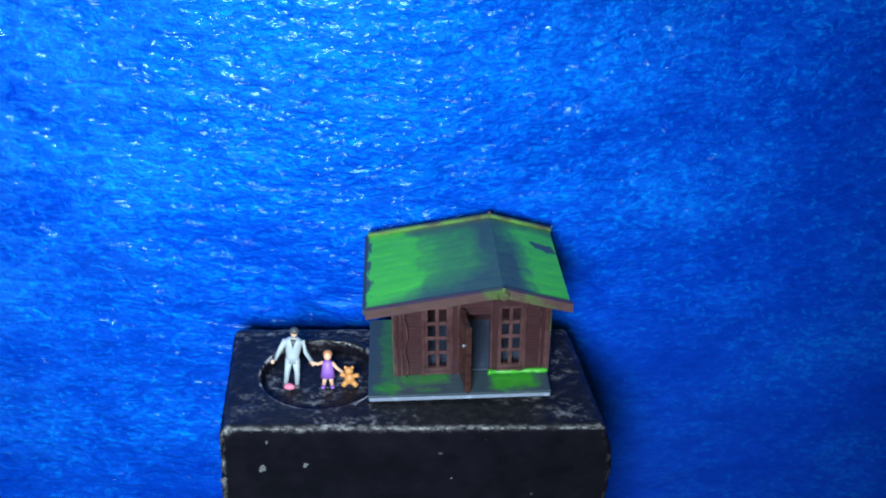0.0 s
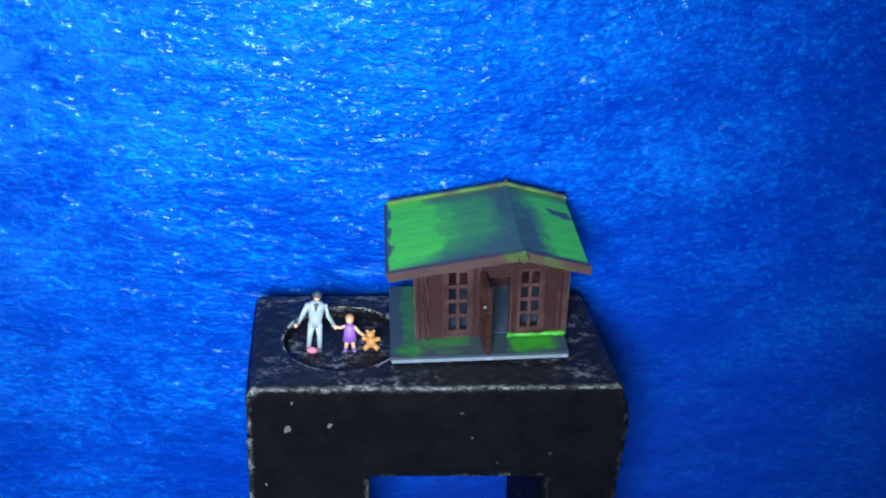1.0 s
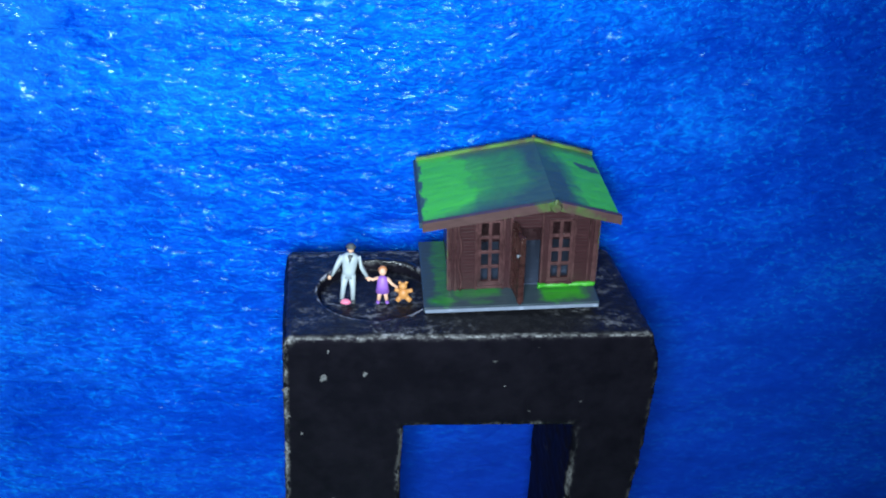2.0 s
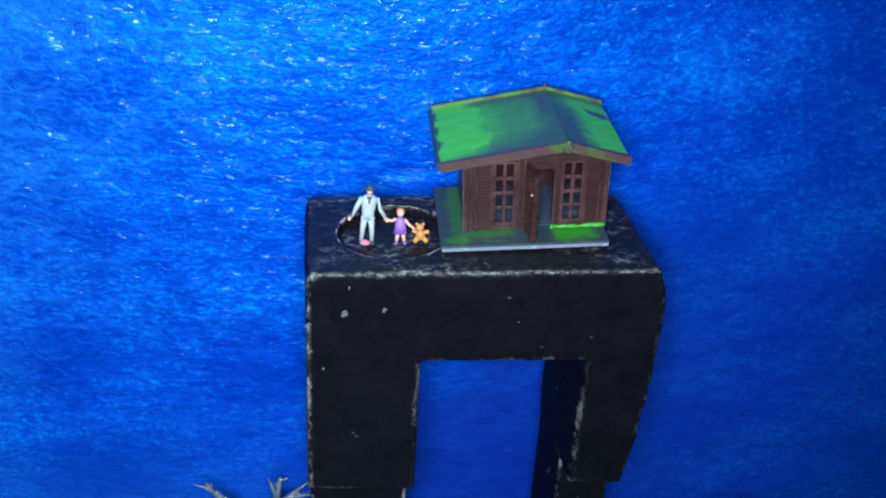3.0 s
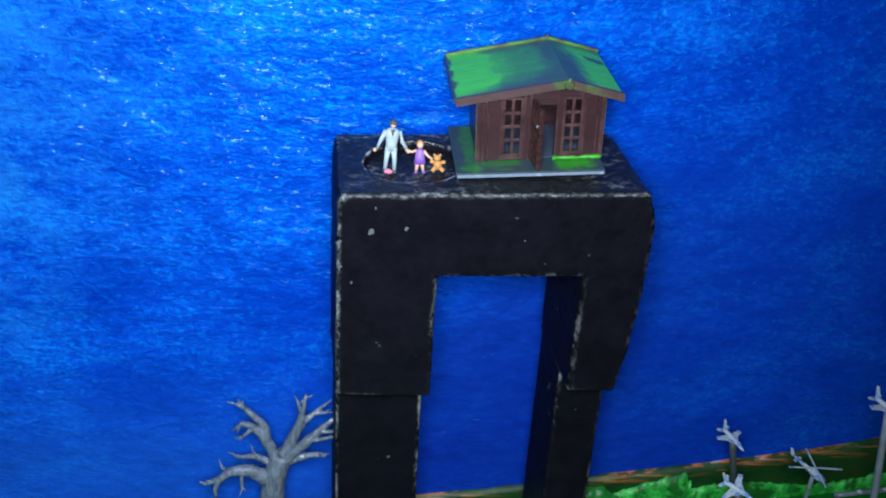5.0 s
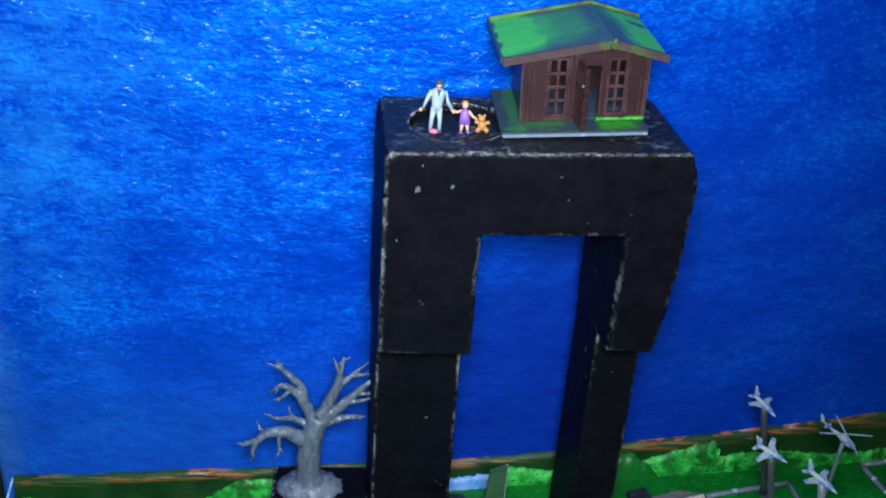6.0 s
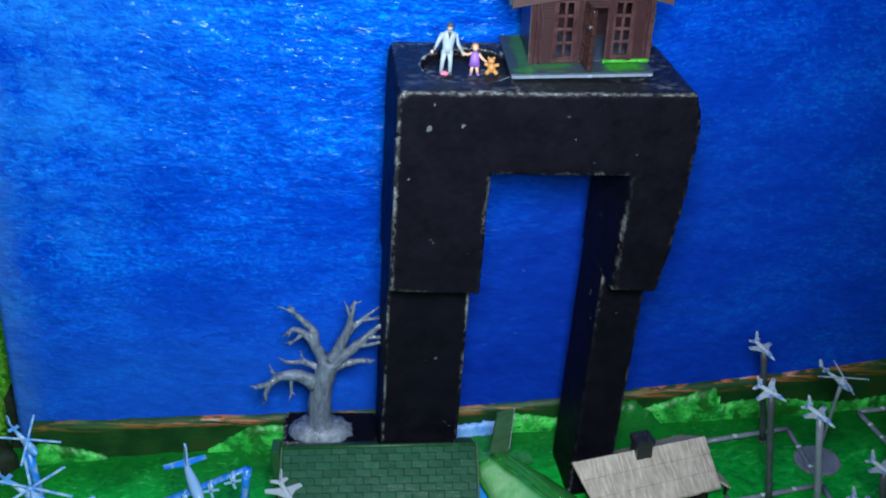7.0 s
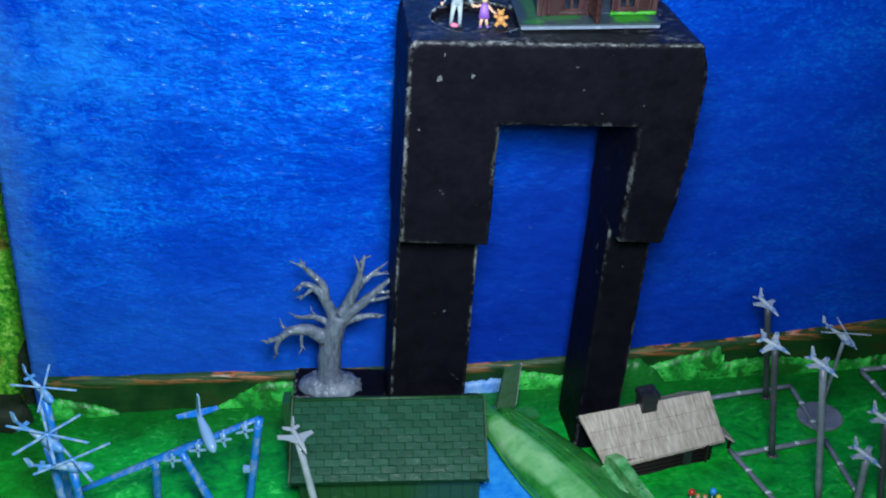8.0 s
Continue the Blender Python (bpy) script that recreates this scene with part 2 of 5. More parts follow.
def hill_paint():
    """Bright lumpy green with dark flecks where the card shows through."""
    n = Nodes("bright_green_hill_paint")
    tone = n.noise(120, 5, 0.65)
    col = n.ramp(tone, [(0.36, (0.006, 0.14, 0.018)), (0.50, (0.02, 0.33, 0.04)), (0.66, (0.075, 0.60, 0.10))])
    flecks = n.ramp(n.noise(560, 2, 0.5), [(0.62, 0.0), (0.68, 0.85)])
    col = n.mix(flecks, col, (0.004, 0.06, 0.008))
    gaps = n.ramp(n.noise(55, 3, 0.6, None, 0.6), [(0.55, 0.0), (0.61, 0.9)])
    col = n.mix(gaps, col, (0.008, 0.09, 0.01))
    return n.done(col, 0.4, n.bump(n.math("ADD", tone, n.noise(420, 3)), 0.5, 0.0008), spec=0.35)


def planks(name, a, b, axis, pitch, rough=0.5, deep=0.5):
    """Moulded plastic with plank grooves across the given axis."""
    n = Nodes(name)
    sep = n.add("ShaderNodeSeparateXYZ", Vector=n.co)
    w = n.math("FRACT", n.math("MULTIPLY", sep.outputs["XYZ".index(axis)], 1.0 / pitch))
    groove = n.ramp(w, [(0.0, 0.0), (0.14, 1.0), (0.86, 1.0), (1.0, 0.0)])
    stretch = [1.0, 1.0, 1.0]
    stretch["XYZ".index(axis)] = 6.0
    grain = n.noise(260, 5, 0.65, n.mapped(tuple(stretch)))
    col = n.mix(n.math("ADD", n.math("MULTIPLY", groove, deep), 0.95 - deep), tuple(c * 0.5 for c in a), n.mix(grain, a, b))
    col = n.mix(n.ramp(n.noise(170, 4), [(0.6, 0.0), (0.75, 0.35)]), col, tuple(min(1.0, c * 2.2 + 0.05) for c in b))
    h = n.math("ADD", groove, n.math("MULTIPLY", grain, 0.5))
    return n.done(col, rough, n.bump(h, 0.8 * deep, 0.00025), spec=0.4)


def foliage_panel():
    n = Nodes("mottled_foliage_print")
    fine = n.noise(330, 5, 0.75)
    col = n.ramp(fine, [(0.34, (0.01, 0.07, 0.01)), (0.46, (0.04, 0.30, 0.02)), (0.56, (0.16, 0.52, 0.03)), (0.68, (0.50, 0.62, 0.22))])
    warm = n.ramp(n.noise(38, 4, 0.6), [(0.52, 0.0), (0.62, 0.85)])
    col = n.mix(warm, col, n.ramp(fine, [(0.36, (0.03, 0.02, 0.006)), (0.52, (0.20, 0.10, 0.02)), (0.66, (0.46, 0.20, 0.07))]))
    return n.done(col, 0.5, n.bump(fine, 0.6, 0.0008))


def bark_plastic():
    """Glossy moulded bark with upright ridges."""
    n = Nodes("grey_moulded_bark")
    ridges = n.noise(520, 4, 0.6, n.mapped((1.0, 1.0, 0.3)), 0.5)
    tone = n.math("ADD", n.math("MULTIPLY", ridges, 0.6), n.math("MULTIPLY", n.noise(130, 3), 0.4))
    col = n.ramp(tone, [(0.34, (0.07, 0.082, 0.12)), (0.52, (0.135, 0.155, 0.215)), (0.68, (0.22, 0.245, 0.32))])
    return n.done(col, n.ramp(tone, [(0.3, 0.12), (0.7, 0.25)]), n.bump(ridges, 0.9, 0.0015), spec=0.95)


def thatch():
    n = Nodes("grey_thatch")
    st = n.noise(900, 5, 0.65, n.mapped((1.0, 0.12, 0.12)))
    col = n.ramp(n.math("ADD", n.math("MULTIPLY", st, 0.7), n.math("MULTIPLY", n.noise(120, 3), 0.3)), [(0.32, (0.24, 0.185, 0.16)), (0.52, (0.46, 0.375, 0.335)), (0.7, (0.66, 0.56, 0.515))])
    return n.done(col, 0.75, n.bump(st, 0.8, 0.0006), spec=0.3)


def hull_green():
    """Pale glossy panel along the flank, deeper green towards its rims."""
    n = Nodes("glossy_pale_green_plastic")
    sep = n.add("ShaderNodeSeparateXYZ", Vector=n.co)
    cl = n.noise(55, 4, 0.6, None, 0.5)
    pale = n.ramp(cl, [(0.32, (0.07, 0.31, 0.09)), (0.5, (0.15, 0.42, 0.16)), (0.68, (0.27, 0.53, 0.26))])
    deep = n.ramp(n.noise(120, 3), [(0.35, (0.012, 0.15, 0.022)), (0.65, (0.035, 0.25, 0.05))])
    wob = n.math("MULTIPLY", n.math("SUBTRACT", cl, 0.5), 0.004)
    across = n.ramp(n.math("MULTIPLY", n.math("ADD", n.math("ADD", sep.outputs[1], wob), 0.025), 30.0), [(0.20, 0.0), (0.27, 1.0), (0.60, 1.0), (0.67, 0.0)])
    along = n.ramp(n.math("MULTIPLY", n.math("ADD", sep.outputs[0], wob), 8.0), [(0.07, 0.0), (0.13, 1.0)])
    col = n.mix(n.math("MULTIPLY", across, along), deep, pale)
    sp = n.ramp(n.noise(420, 2), [(0.70, 0.0), (0.74, 1.0)])
    col = n.mix(n.math("MULTIPLY", sp, 0.6), col, (0.01, 0.08, 0.01))
    return n.done(col, 0.16, n.bump(n.noise(160, 4), 0.5, 0.0012), spec=0.6)


def speckled_green():
    """Pale green with dark specks."""
    n = Nodes("speckled_pale_green_plastic")
    col = n.ramp(n.noise(150, 4, 0.6), [(0.34, (0.04, 0.25, 0.06)), (0.54, (0.13, 0.40, 0.15)), (0.7, (0.26, 0.52, 0.26))])
    col = n.mix(n.ramp(n.noise(520, 2), [(0.62, 0.0), (0.68, 0.8)]), col, (0.012, 0.10, 0.012))
    return n.done(col, 0.2, n.bump(n.noise(260, 4), 0.6, 0.0010), spec=0.6)


def random_brick():
    n = Nodes("dark_green_brick_paint")
    rnd = n.t.nodes.new("ShaderNodeObjectInfo").outputs["Random"]
    col = n.mix(rnd, (0.008, 0.050, 0.028), (0.014, 0.072, 0.042))
    col = n.mix(n.ramp(n.noise(300, 4), [(0.6, 0.0), (0.75, 0.3)]), col, (0.03, 0.12, 0.06))
    return n.done(col, 0.25, n.bump(n.noise(300, 3, 0.5, n.t.nodes.new("ShaderNodeNewGeometry").outputs["Position"]), 0.45, 0.0004), spec=0.38)


def cabin_roof_paint():
    """Green brushed on thickly towards the eaves, scrubbed thin towards the ridge and the front edge."""
    n = Nodes("green_dabbed_roof")
    sep = n.add("ShaderNodeSeparateXYZ", Vector=n.co)
    wob = n.math("SUBTRACT", n.noise(74, 3, 0.55, n.mapped((1.1, 0.6, 1)), 0.5), 0.5)
    rag = n.math("SUBTRACT", n.noise(330, 3, 0.6, n.mapped((1.2, 0.55, 1))), 0.5)
    edge = n.math("ADD", n.math("MULTIPLY", wob, 0.016), n.math("MULTIPLY", rag, 0.003))
    u = n.math("ADD", sep.outputs[0], edge)
    v = n.math("ADD", sep.outputs[1], n.math("MULTIPLY", edge, 0.9))
    left = n.ramp(n.math("MULTIPLY", u, 15.0), [(0.21, 1.0), (0.27, 0.60), (0.40, 0.46), (0.52, 0.42), (0.63, 0.18)])
    front = n.ramp(n.math("MULTIPLY", n.math("ADD", n.math("SUBTRACT", v, n.math("MULTIPLY", u, 0.32)), 0.0), 20.0), [(0.06, 0.22), (0.30, 1.0)])
    right = n.ramp(n.math("MULTIPLY", n.math("ADD", u, n.math("MULTIPLY", v, 0.18)), 15.0), [(0.79, 0.0), (0.84, 0.35), (0.94, 1.0)])
    mask = n.math("MAXIMUM", n.math("MULTIPLY", left, front), right)
    patch = n.math("MAXIMUM", n.math("MULTIPLY", n.math("ABSOLUTE", n.math("SUBTRACT", u, 0.0605)), 190.0), n.math("MULTIPLY", n.math("ABSOLUTE", n.math("SUBTRACT", v, 0.0415)), 260.0))
    mask = n.math("MULTIPLY", mask, n.ramp(patch, [(0.78, 0.12), (0.98, 1.0)]))
    notch = n.ramp(n.math("MULTIPLY", n.math("ADD", sep.outputs[0], n.math("MULTIPLY", rag, 0.008)), 20.0), [(0.012, 0.1), (0.04, 1.0)])
    back = n.ramp(n.math("MULTIPLY", v, 15.0), [(0.72, 1.0), (0.82, 0.45)])
    mask = n.math("MULTIPLY", mask, n.math("MULTIPLY", notch, n.math("MAXIMUM", back, n.ramp(n.math("MULTIPLY", u, 15.0), [(0.16, 1.0), (0.24, 0.0)]))))
    grain = n.noise(520, 4, 0.6, n.mapped((0.6, 0.6, 1)))
    scrub = n.math("SUBTRACT", n.noise(190, 4, 0.6, n.mapped((1.1, 0.55, 1)), 0.3), 0.5)
    cover = n.ramp(n.math("ADD", mask, n.math("MULTIPLY", scrub, 0.36)), [(0.14, 0.0), (0.48, 0.40), (0.80, 1.0)])
    under = n.mix(grain, (0.032, 0.072, 0.064), (0.062, 0.124, 0.108))
    over = n.mix(n.noise(160, 3), (0.055, 0.46, 0.040), (0.090, 0.58, 0.065))
    specks = n.ramp(n.noise(620, 1, 0.4), [(0.78, 0.0), (0.81, 0.8)])
    col = n.mix(specks, n.mix(cover, under, over), (0.35, 0.42, 0.40))
    return n.done(col, n.ramp(grain, [(0.3, 0.34), (0.7, 0.48)]), n.bump(n.math("ADD", grain, n.math("MULTIPLY", cover, 0.4)), 0.28, 0.0004), spec=0.34)


def cabin_plate_paint():
    """Grey planks with green scrubbed round the foot of the walls."""
    n = Nodes("green_scrubbed_plate")
    sep = n.add("ShaderNodeSeparateXYZ", Vector=n.co)
    wob = n.math("MULTIPLY", n.math("SUBTRACT", n.noise(190, 4, 0.6), 0.5), 0.008)
    u, v = n.math("ADD", sep.outputs[0], wob), n.math("ADD", sep.outputs[1], wob)

    def dab(u0, u1, v0, v1, soft, much):
        """A brushed patch with soft borders."""
        def span(x, a, b):
            return n.ramp(n.math("MULTIPLY", n.math("ADD", x, 0.01), 12.0), [((a - soft + 0.01) * 12, 0.0), ((a + soft + 0.01) * 12, 1.0), ((b - soft + 0.01) * 12, 1.0), ((b + soft + 0.01) * 12, 0.0)])
        return n.math("MULTIPLY", n.math("MULTIPLY", span(u, u0, u1), span(v, v0, v1)), much)

    mask = dab(0.0040, 0.0105, 0.0060, 0.0460, 0.0014, 0.40)
    for d in (dab(0.0020, 0.0105, 0.0012, 0.0062, 0.0018, 0.72), dab(0.0105, 0.0270, 0.0050, 0.0120, 0.0020, 0.55), dab(0.0400, 0.0560, 0.0016, 0.0110, 0.0016, 0.92), dab(0.0150, 0.0240, 0.0010, 0.0040, 0.0012, 0.35)):
        mask = n.math("MAXIMUM", mask, d)
    grain = n.noise(520, 4, 0.65, n.mapped((0.2, 1.5, 1)))
    cover = n.ramp(n.math("ADD", mask, n.math("MULTIPLY", n.math("SUBTRACT", grain, 0.5), 0.9)), [(0.12, 0.0), (1.0, 1.0)])
    lines = n.ramp(n.math("PINGPONG", sep.outputs[1], 0.0011), [(0.0001, 0.55), (0.0004, 1.0)])
    under = n.mix(lines, (0.015, 0.022, 0.034), n.mix(grain, (0.022, 0.040, 0.058), (0.065, 0.100, 0.13)))
    over = n.mix(n.noise(260, 3), (0.012, 0.14, 0.010), (0.045, 0.34, 0.025))
    return n.done(n.mix(cover, under, over), 0.4, n.bump(grain, 0.5, 0.0004), spec=0.4)


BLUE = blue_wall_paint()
FOAM, SCUFF = black_foam(), foam_top()
LEGFOAM = black_foam("rubbed_black_foam", 0.38, 0.52, 0.517)
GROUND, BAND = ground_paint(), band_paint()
ROOMWALL = plain("dull_room_paint", (0.16, 0.15, 0.14), (0.22, 0.21, 0.2), 0.8, 20, 0.2, 0.001)
FLOORMAT = plain("dark_floor", (0.05, 0.04, 0.035), (0.09, 0.07, 0.06), 0.6, 20, 0.2, 0.001)
HILL = hill_paint()
DARKHILL = plain("deep_green_mound_paint", (0.004, 0.10, 0.014), (0.014, 0.21, 0.03), 0.4, 120, 0.6, 0.001)
SKYPATCH = plain("pale_blue_paint", (0.02, 0.17, 0.62), (0.26, 0.46, 0.80), 0.45, 160, 0.4)
POND = plain("bright_blue_paint", (0.0, 0.18, 0.8), (0.06, 0.42, 0.92), 0.3, 90, 0.4, 0.0008)
ROOFPAINT = cabin_roof_paint()
PLATE = cabin_plate_paint()
BROWN = planks("brown_moulded_planks", (0.015, 0.005, 0.007), (0.062, 0.022, 0.027), "Z", 0.0013, 0.38, 0.4)
TRIMBROWN = plain("brown_plastic_trim", (0.013, 0.004, 0.006), (0.115, 0.052, 0.056), 0.34, 240, 0.6, 0.0004)
DOORBROWN = plain("red_brown_door_plastic", (0.012, 0.005, 0.006), (0.07, 0.026, 0.025), 0.28, 480, 0.9, 0.0007)
FASCIA = patch_paint("fascia_brown_with_green", (0.074, 0.040, 0.042), (0.05, 0.11, 0.03), (0.07, 0.17, 0.03), 85, 0.55, 0.73, (0.4, 1, 1), 0.4)
BACKFASCIA = patch_paint("yellow_green_worn_fascia", (0.075, 0.060, 0.040), (0.07, 0.15, 0.04), (0.12, 0.26, 0.05), 120, 0.38, 0.56, (0.4, 1, 1), 0.4)
LIME = plain("lime_green_paint", (0.015, 0.18, 0.012), (0.06, 0.36, 0.03), 0.4, 300, 0.5)
GREYFLOOR = planks("grey_blue_plank_floor", (0.13, 0.16, 0.23), (0.24, 0.28, 0.38), "Y", 0.0013)
DARKPLANK = planks("dark_blue_grey_floor", (0.016, 0.022, 0.046), (0.085, 0.115, 0.19), "Y", 0.0014)
CRUST = patch_paint("crusted_black_paint", (0.007, 0.007, 0.010), (0.10, 0.10, 0.12), (0.36, 0.36, 0.40), 190, 0.56, 0.74, (1, 1, 1), 0.3)
CHIP = plain("worn_white_foam", (0.015, 0.015, 0.018), (0.15, 0.15, 0.165), 0.7, 420, 0.8, 0.0006)
BARK = bark_plastic()
GREYPL = plain("grey_glossy_plastic", (0.12, 0.13, 0.165), (0.2, 0.215, 0.265), 0.26, 300, 0.7, 0.0009)
JETGREY = patch_paint("grey_model_plastic_with_blue_dabs", (0.42, 0.46, 0.53), (0.07, 0.16, 0.46), (0.16, 0.27, 0.58), 0.30, 0.47, 0.62, (0.01, 0.01, 0.01), 0.22)
JETPLAIN = plain("pale_grey_model_plastic", (0.22, 0.24, 0.29), (0.36, 0.385, 0.44), 0.26, 260, 0.4, 0.0004)
FINGREEN = plain("dull_grey_green_fin", (0.02, 0.07, 0.03), (0.07, 0.14, 0.08), 0.4, 120, 0.4, 0.0005)
POSTGREY = plain("dull_grey_blue_strut", (0.11, 0.125, 0.17), (0.25, 0.27, 0.34), 0.32, 260, 0.3, 0.0003)
POSTDARK = plain("dark_grey_strut", (0.035, 0.038, 0.05), (0.08, 0.085, 0.11), 0.4, 260, 0.3, 0.0003)
BLUEPL = patch_paint("blue_paint_on_grey_strut", (0.16, 0.25, 0.42), (0.0, 0.09, 0.44), (0.02, 0.20, 0.60), 210, 0.34, 0.52, (1, 1, 1), 0.35)
BLUEGREY = patch_paint("pale_blue_dabbed_plastic", (0.27, 0.38, 0.53), (0.04, 0.18, 0.48), (0.12, 0.30, 0.60), 0.26, 0.40, 0.54, (0.01, 0.01, 0.01), 0.28)
LOG = plain("black_brown_logs", (0.006, 0.005, 0.005), (0.017, 0.013, 0.012), 0.8, 300, 0.5, 0.0005, spec=0.15)
THATCH, DARKWOOD = thatch(), planks("dark_brown_logs", (0.008, 0.006, 0.006), (0.020, 0.015, 0.014), "Z", 0.0022)
CHIM = plain("black_chimney_plastic", (0.008, 0.008, 0.012), (0.03, 0.03, 0.04), 0.35, 400, 0.5, 0.0005)
SPECKLED = speckled_green()
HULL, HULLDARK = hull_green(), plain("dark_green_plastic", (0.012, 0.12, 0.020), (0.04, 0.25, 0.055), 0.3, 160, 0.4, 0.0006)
BRICK, MORTAR = random_brick(), plain("dark_green_joint", (0.003, 0.024, 0.010), (0.005, 0.034, 0.014), 0.8, 400, spec=0.1)
GREENWALL = planks("dark_green_moulded_wall", (0.006, 0.04, 0.012), (0.014, 0.075, 0.025), "X", 0.006)
FOLIAGE = foliage_panel()
SUIT = plain("pale_grey_suit_paint", (0.29, 0.35, 0.40), (0.42, 0.47, 0.51), 0.5, 500, 0.2, 0.0002)
HAIRDARK = plain("dark_grey_paint", (0.03, 0.035, 0.045), (0.09, 0.1, 0.11), 0.5, 500)
SKIN = plain("peach_paint", (0.62, 0.34, 0.22), (0.75, 0.46, 0.33), 0.5, 500, 0.2, 0.0002)
PURPLE = plain("violet_paint", (0.2, 0.08, 0.42), (0.32, 0.14, 0.55), 0.5, 500, 0.2, 0.0002)
GINGER = plain("ginger_paint", (0.4, 0.13, 0.05), (0.6, 0.25, 0.1), 0.5, 500, 0.2, 0.0002)
BEAR = plain("orange_brown_paint", (0.45, 0.18, 0.05), (0.66, 0.31, 0.1), 0.5, 500, 0.3, 0.0002)
PINK = plain("pink_putty", (0.65, 0.12, 0.25), (0.8, 0.25, 0.36), 0.5, 500)
REDP = plain("red_glossy_paint", (0.5, 0.02, 0.02), (0.65, 0.05, 0.04), 0.25, 500, 0.1)
YELP = plain("yellow_glossy_paint", (0.7, 0.5, 0.03), (0.8, 0.6, 0.08), 0.25, 500, 0.1)
WHITEP = plain("white_glossy_paint", (0.7, 0.7, 0.72), (0.8, 0.8, 0.82), 0.3, 500, 0.1)
GREYSTRIPE = plain("grey_black_clutter", (0.004, 0.010, 0.005), (0.026, 0.036, 0.024), 0.6, 200, 0.6, 0.001, spec=0.15)


# ---- mesh helpers ----
def finish(name, bm, material, smooth=False):
    me = bpy.data.meshes.new(name)
    bmesh.ops.recalc_face_normals(bm, faces=bm.faces)
    bm.to_mesh(me)
    bm.free()
    for m in material if isinstance(material, (list, tuple)) else [material]:
        me.materials.append(m)
    if smooth:
        for p in me.polygons:
            p.use_smooth = True
    return me


def part(name, bm, material, parent, label="", smooth=False):
    ob = new(name, finish(name, bm, material, smooth))
    ob.parent = parent
    if label:
        ob["label"] = label
    return ob


def thing(name, m, label, category, group="", kind=""):
    ob = new(name)
    ob.empty_display_size = 0.01
    ob.matrix_world = m
    return tagged(ob, label, category, group, kind)


def block(bm, lo, hi, bevel=0.0, mi=0):
    lo, hi = Vector(lo), Vector(hi)
    g = bmesh.ops.create_cube(bm, size=1.0, matrix=Matrix.LocRotScale((lo + hi) / 2, None, hi - lo))
    faces = {f for v in g["verts"] for f in v.link_faces}
    if bevel:
        r = bmesh.ops.bevel(bm, geom=list({e for f in faces for e in f.edges}), offset=bevel, segments=2, affect="EDGES", profile=0.6)
        faces |= set(r["faces"])
    for f in faces:
        if f.is_valid:
            f.material_index = mi
    return bm


def slab(bm, poly, lo, hi, axis="y", mi=0):
    """A flat outline (pairs) drawn out between lo and hi along an axis."""
    def at(p, d):
        return {"x": (d, p[0], p[1]), "y": (p[0], d, p[1]), "z": (p[0], p[1], d)}[axis]
    a = [bm.verts.new(at(p, lo)) for p in poly]
    b = [bm.verts.new(at(p, hi)) for p in poly]
    fs = [bm.faces.new(a), bm.faces.new(b[::-1])]
    for i in range(len(poly)):
        j = (i + 1) % len(poly)
        fs.append(bm.faces.new((a[i], b[i], b[j], a[j])))
    for f in fs:
        f.material_index = mi
    return bm


def tube(bm, pts, radii, sides=8, mi=0, wobble=0.0, flat=1.0):
    """A round limb through points, with a radius at each."""
    pts = [Vector(p) for p in pts]
    rings = []
    for i, p in enumerate(pts):
        d = (pts[min(i + 1, len(pts) - 1)] - pts[max(i - 1, 0)]).normalized()
        side = d.cross(Vector((0, 0, 1)) if abs(d.z) < 0.9 else Vector((0, 1, 0))).normalized()
        up = side.cross(d)
        ring = []
        for k in range(sides):
            a = 2 * math.pi * k / sides
            r = radii[i] * (1 + wobble * random.uniform(-1, 1))
            ring.append(bm.verts.new(p + side * math.cos(a) * r + up * math.sin(a) * r * flat))
        rings.append(ring)
    fs = []
    for a, b in zip(rings, rings[1:]):
        for k in range(sides):
            fs.append(bm.faces.new((a[k], a[(k + 1) % sides], b[(k + 1) % sides], b[k])))
    fs += [bm.faces.new(rings[0][::-1]), bm.faces.new(rings[-1])]
    for f in fs:
        f.material_index = mi
    return bm


def ball(bm, place, size, mi=0, seg=12, rings=8, m=None):
    size = size if isinstance(size, (tuple, list)) else (size,) * 3
    mat = (m or Matrix()) @ Matrix.Translation(place) @ Matrix.Diagonal((*size, 1))
    g = bmesh.ops.create_uvsphere(bm, u_segments=seg, v_segments=rings, radius=1.0, matrix=mat)
    for f in {f for v in g["verts"] for f in v.link_faces}:
        f.material_index = mi
    return bm


def lumpy(bm, amount, freq, seed=0.0):
    for v in bm.verts:
        v.co += noise.noise_vector(v.co * freq + Vector((seed, seed, seed))) * amount
    return bm


def B():
    return bmesh.new()


def ground_z(x, y=0.3):
    return 0.0802 + 0.09 * x


def smoothpath(pts, n):
    """Catmull-Rom points through a short list."""
    pts = [Vector(p) for p in pts]
    out = []
    for i in range(len(pts) - 1):
        p0, p1, p2, p3 = pts[max(i - 1, 0)], pts[i], pts[i + 1], pts[min(i + 2, len(pts) - 1)]
        for k in range(n):
            t = k / n
            out.append(0.5 * (2 * p1 + (p2 - p0) * t + (2 * p0 - 5 * p1 + 4 * p2 - p3) * t * t + (3 * p1 - p0 - 3 * p2 + p3) * t ** 3))
    return out + [pts[-1]]


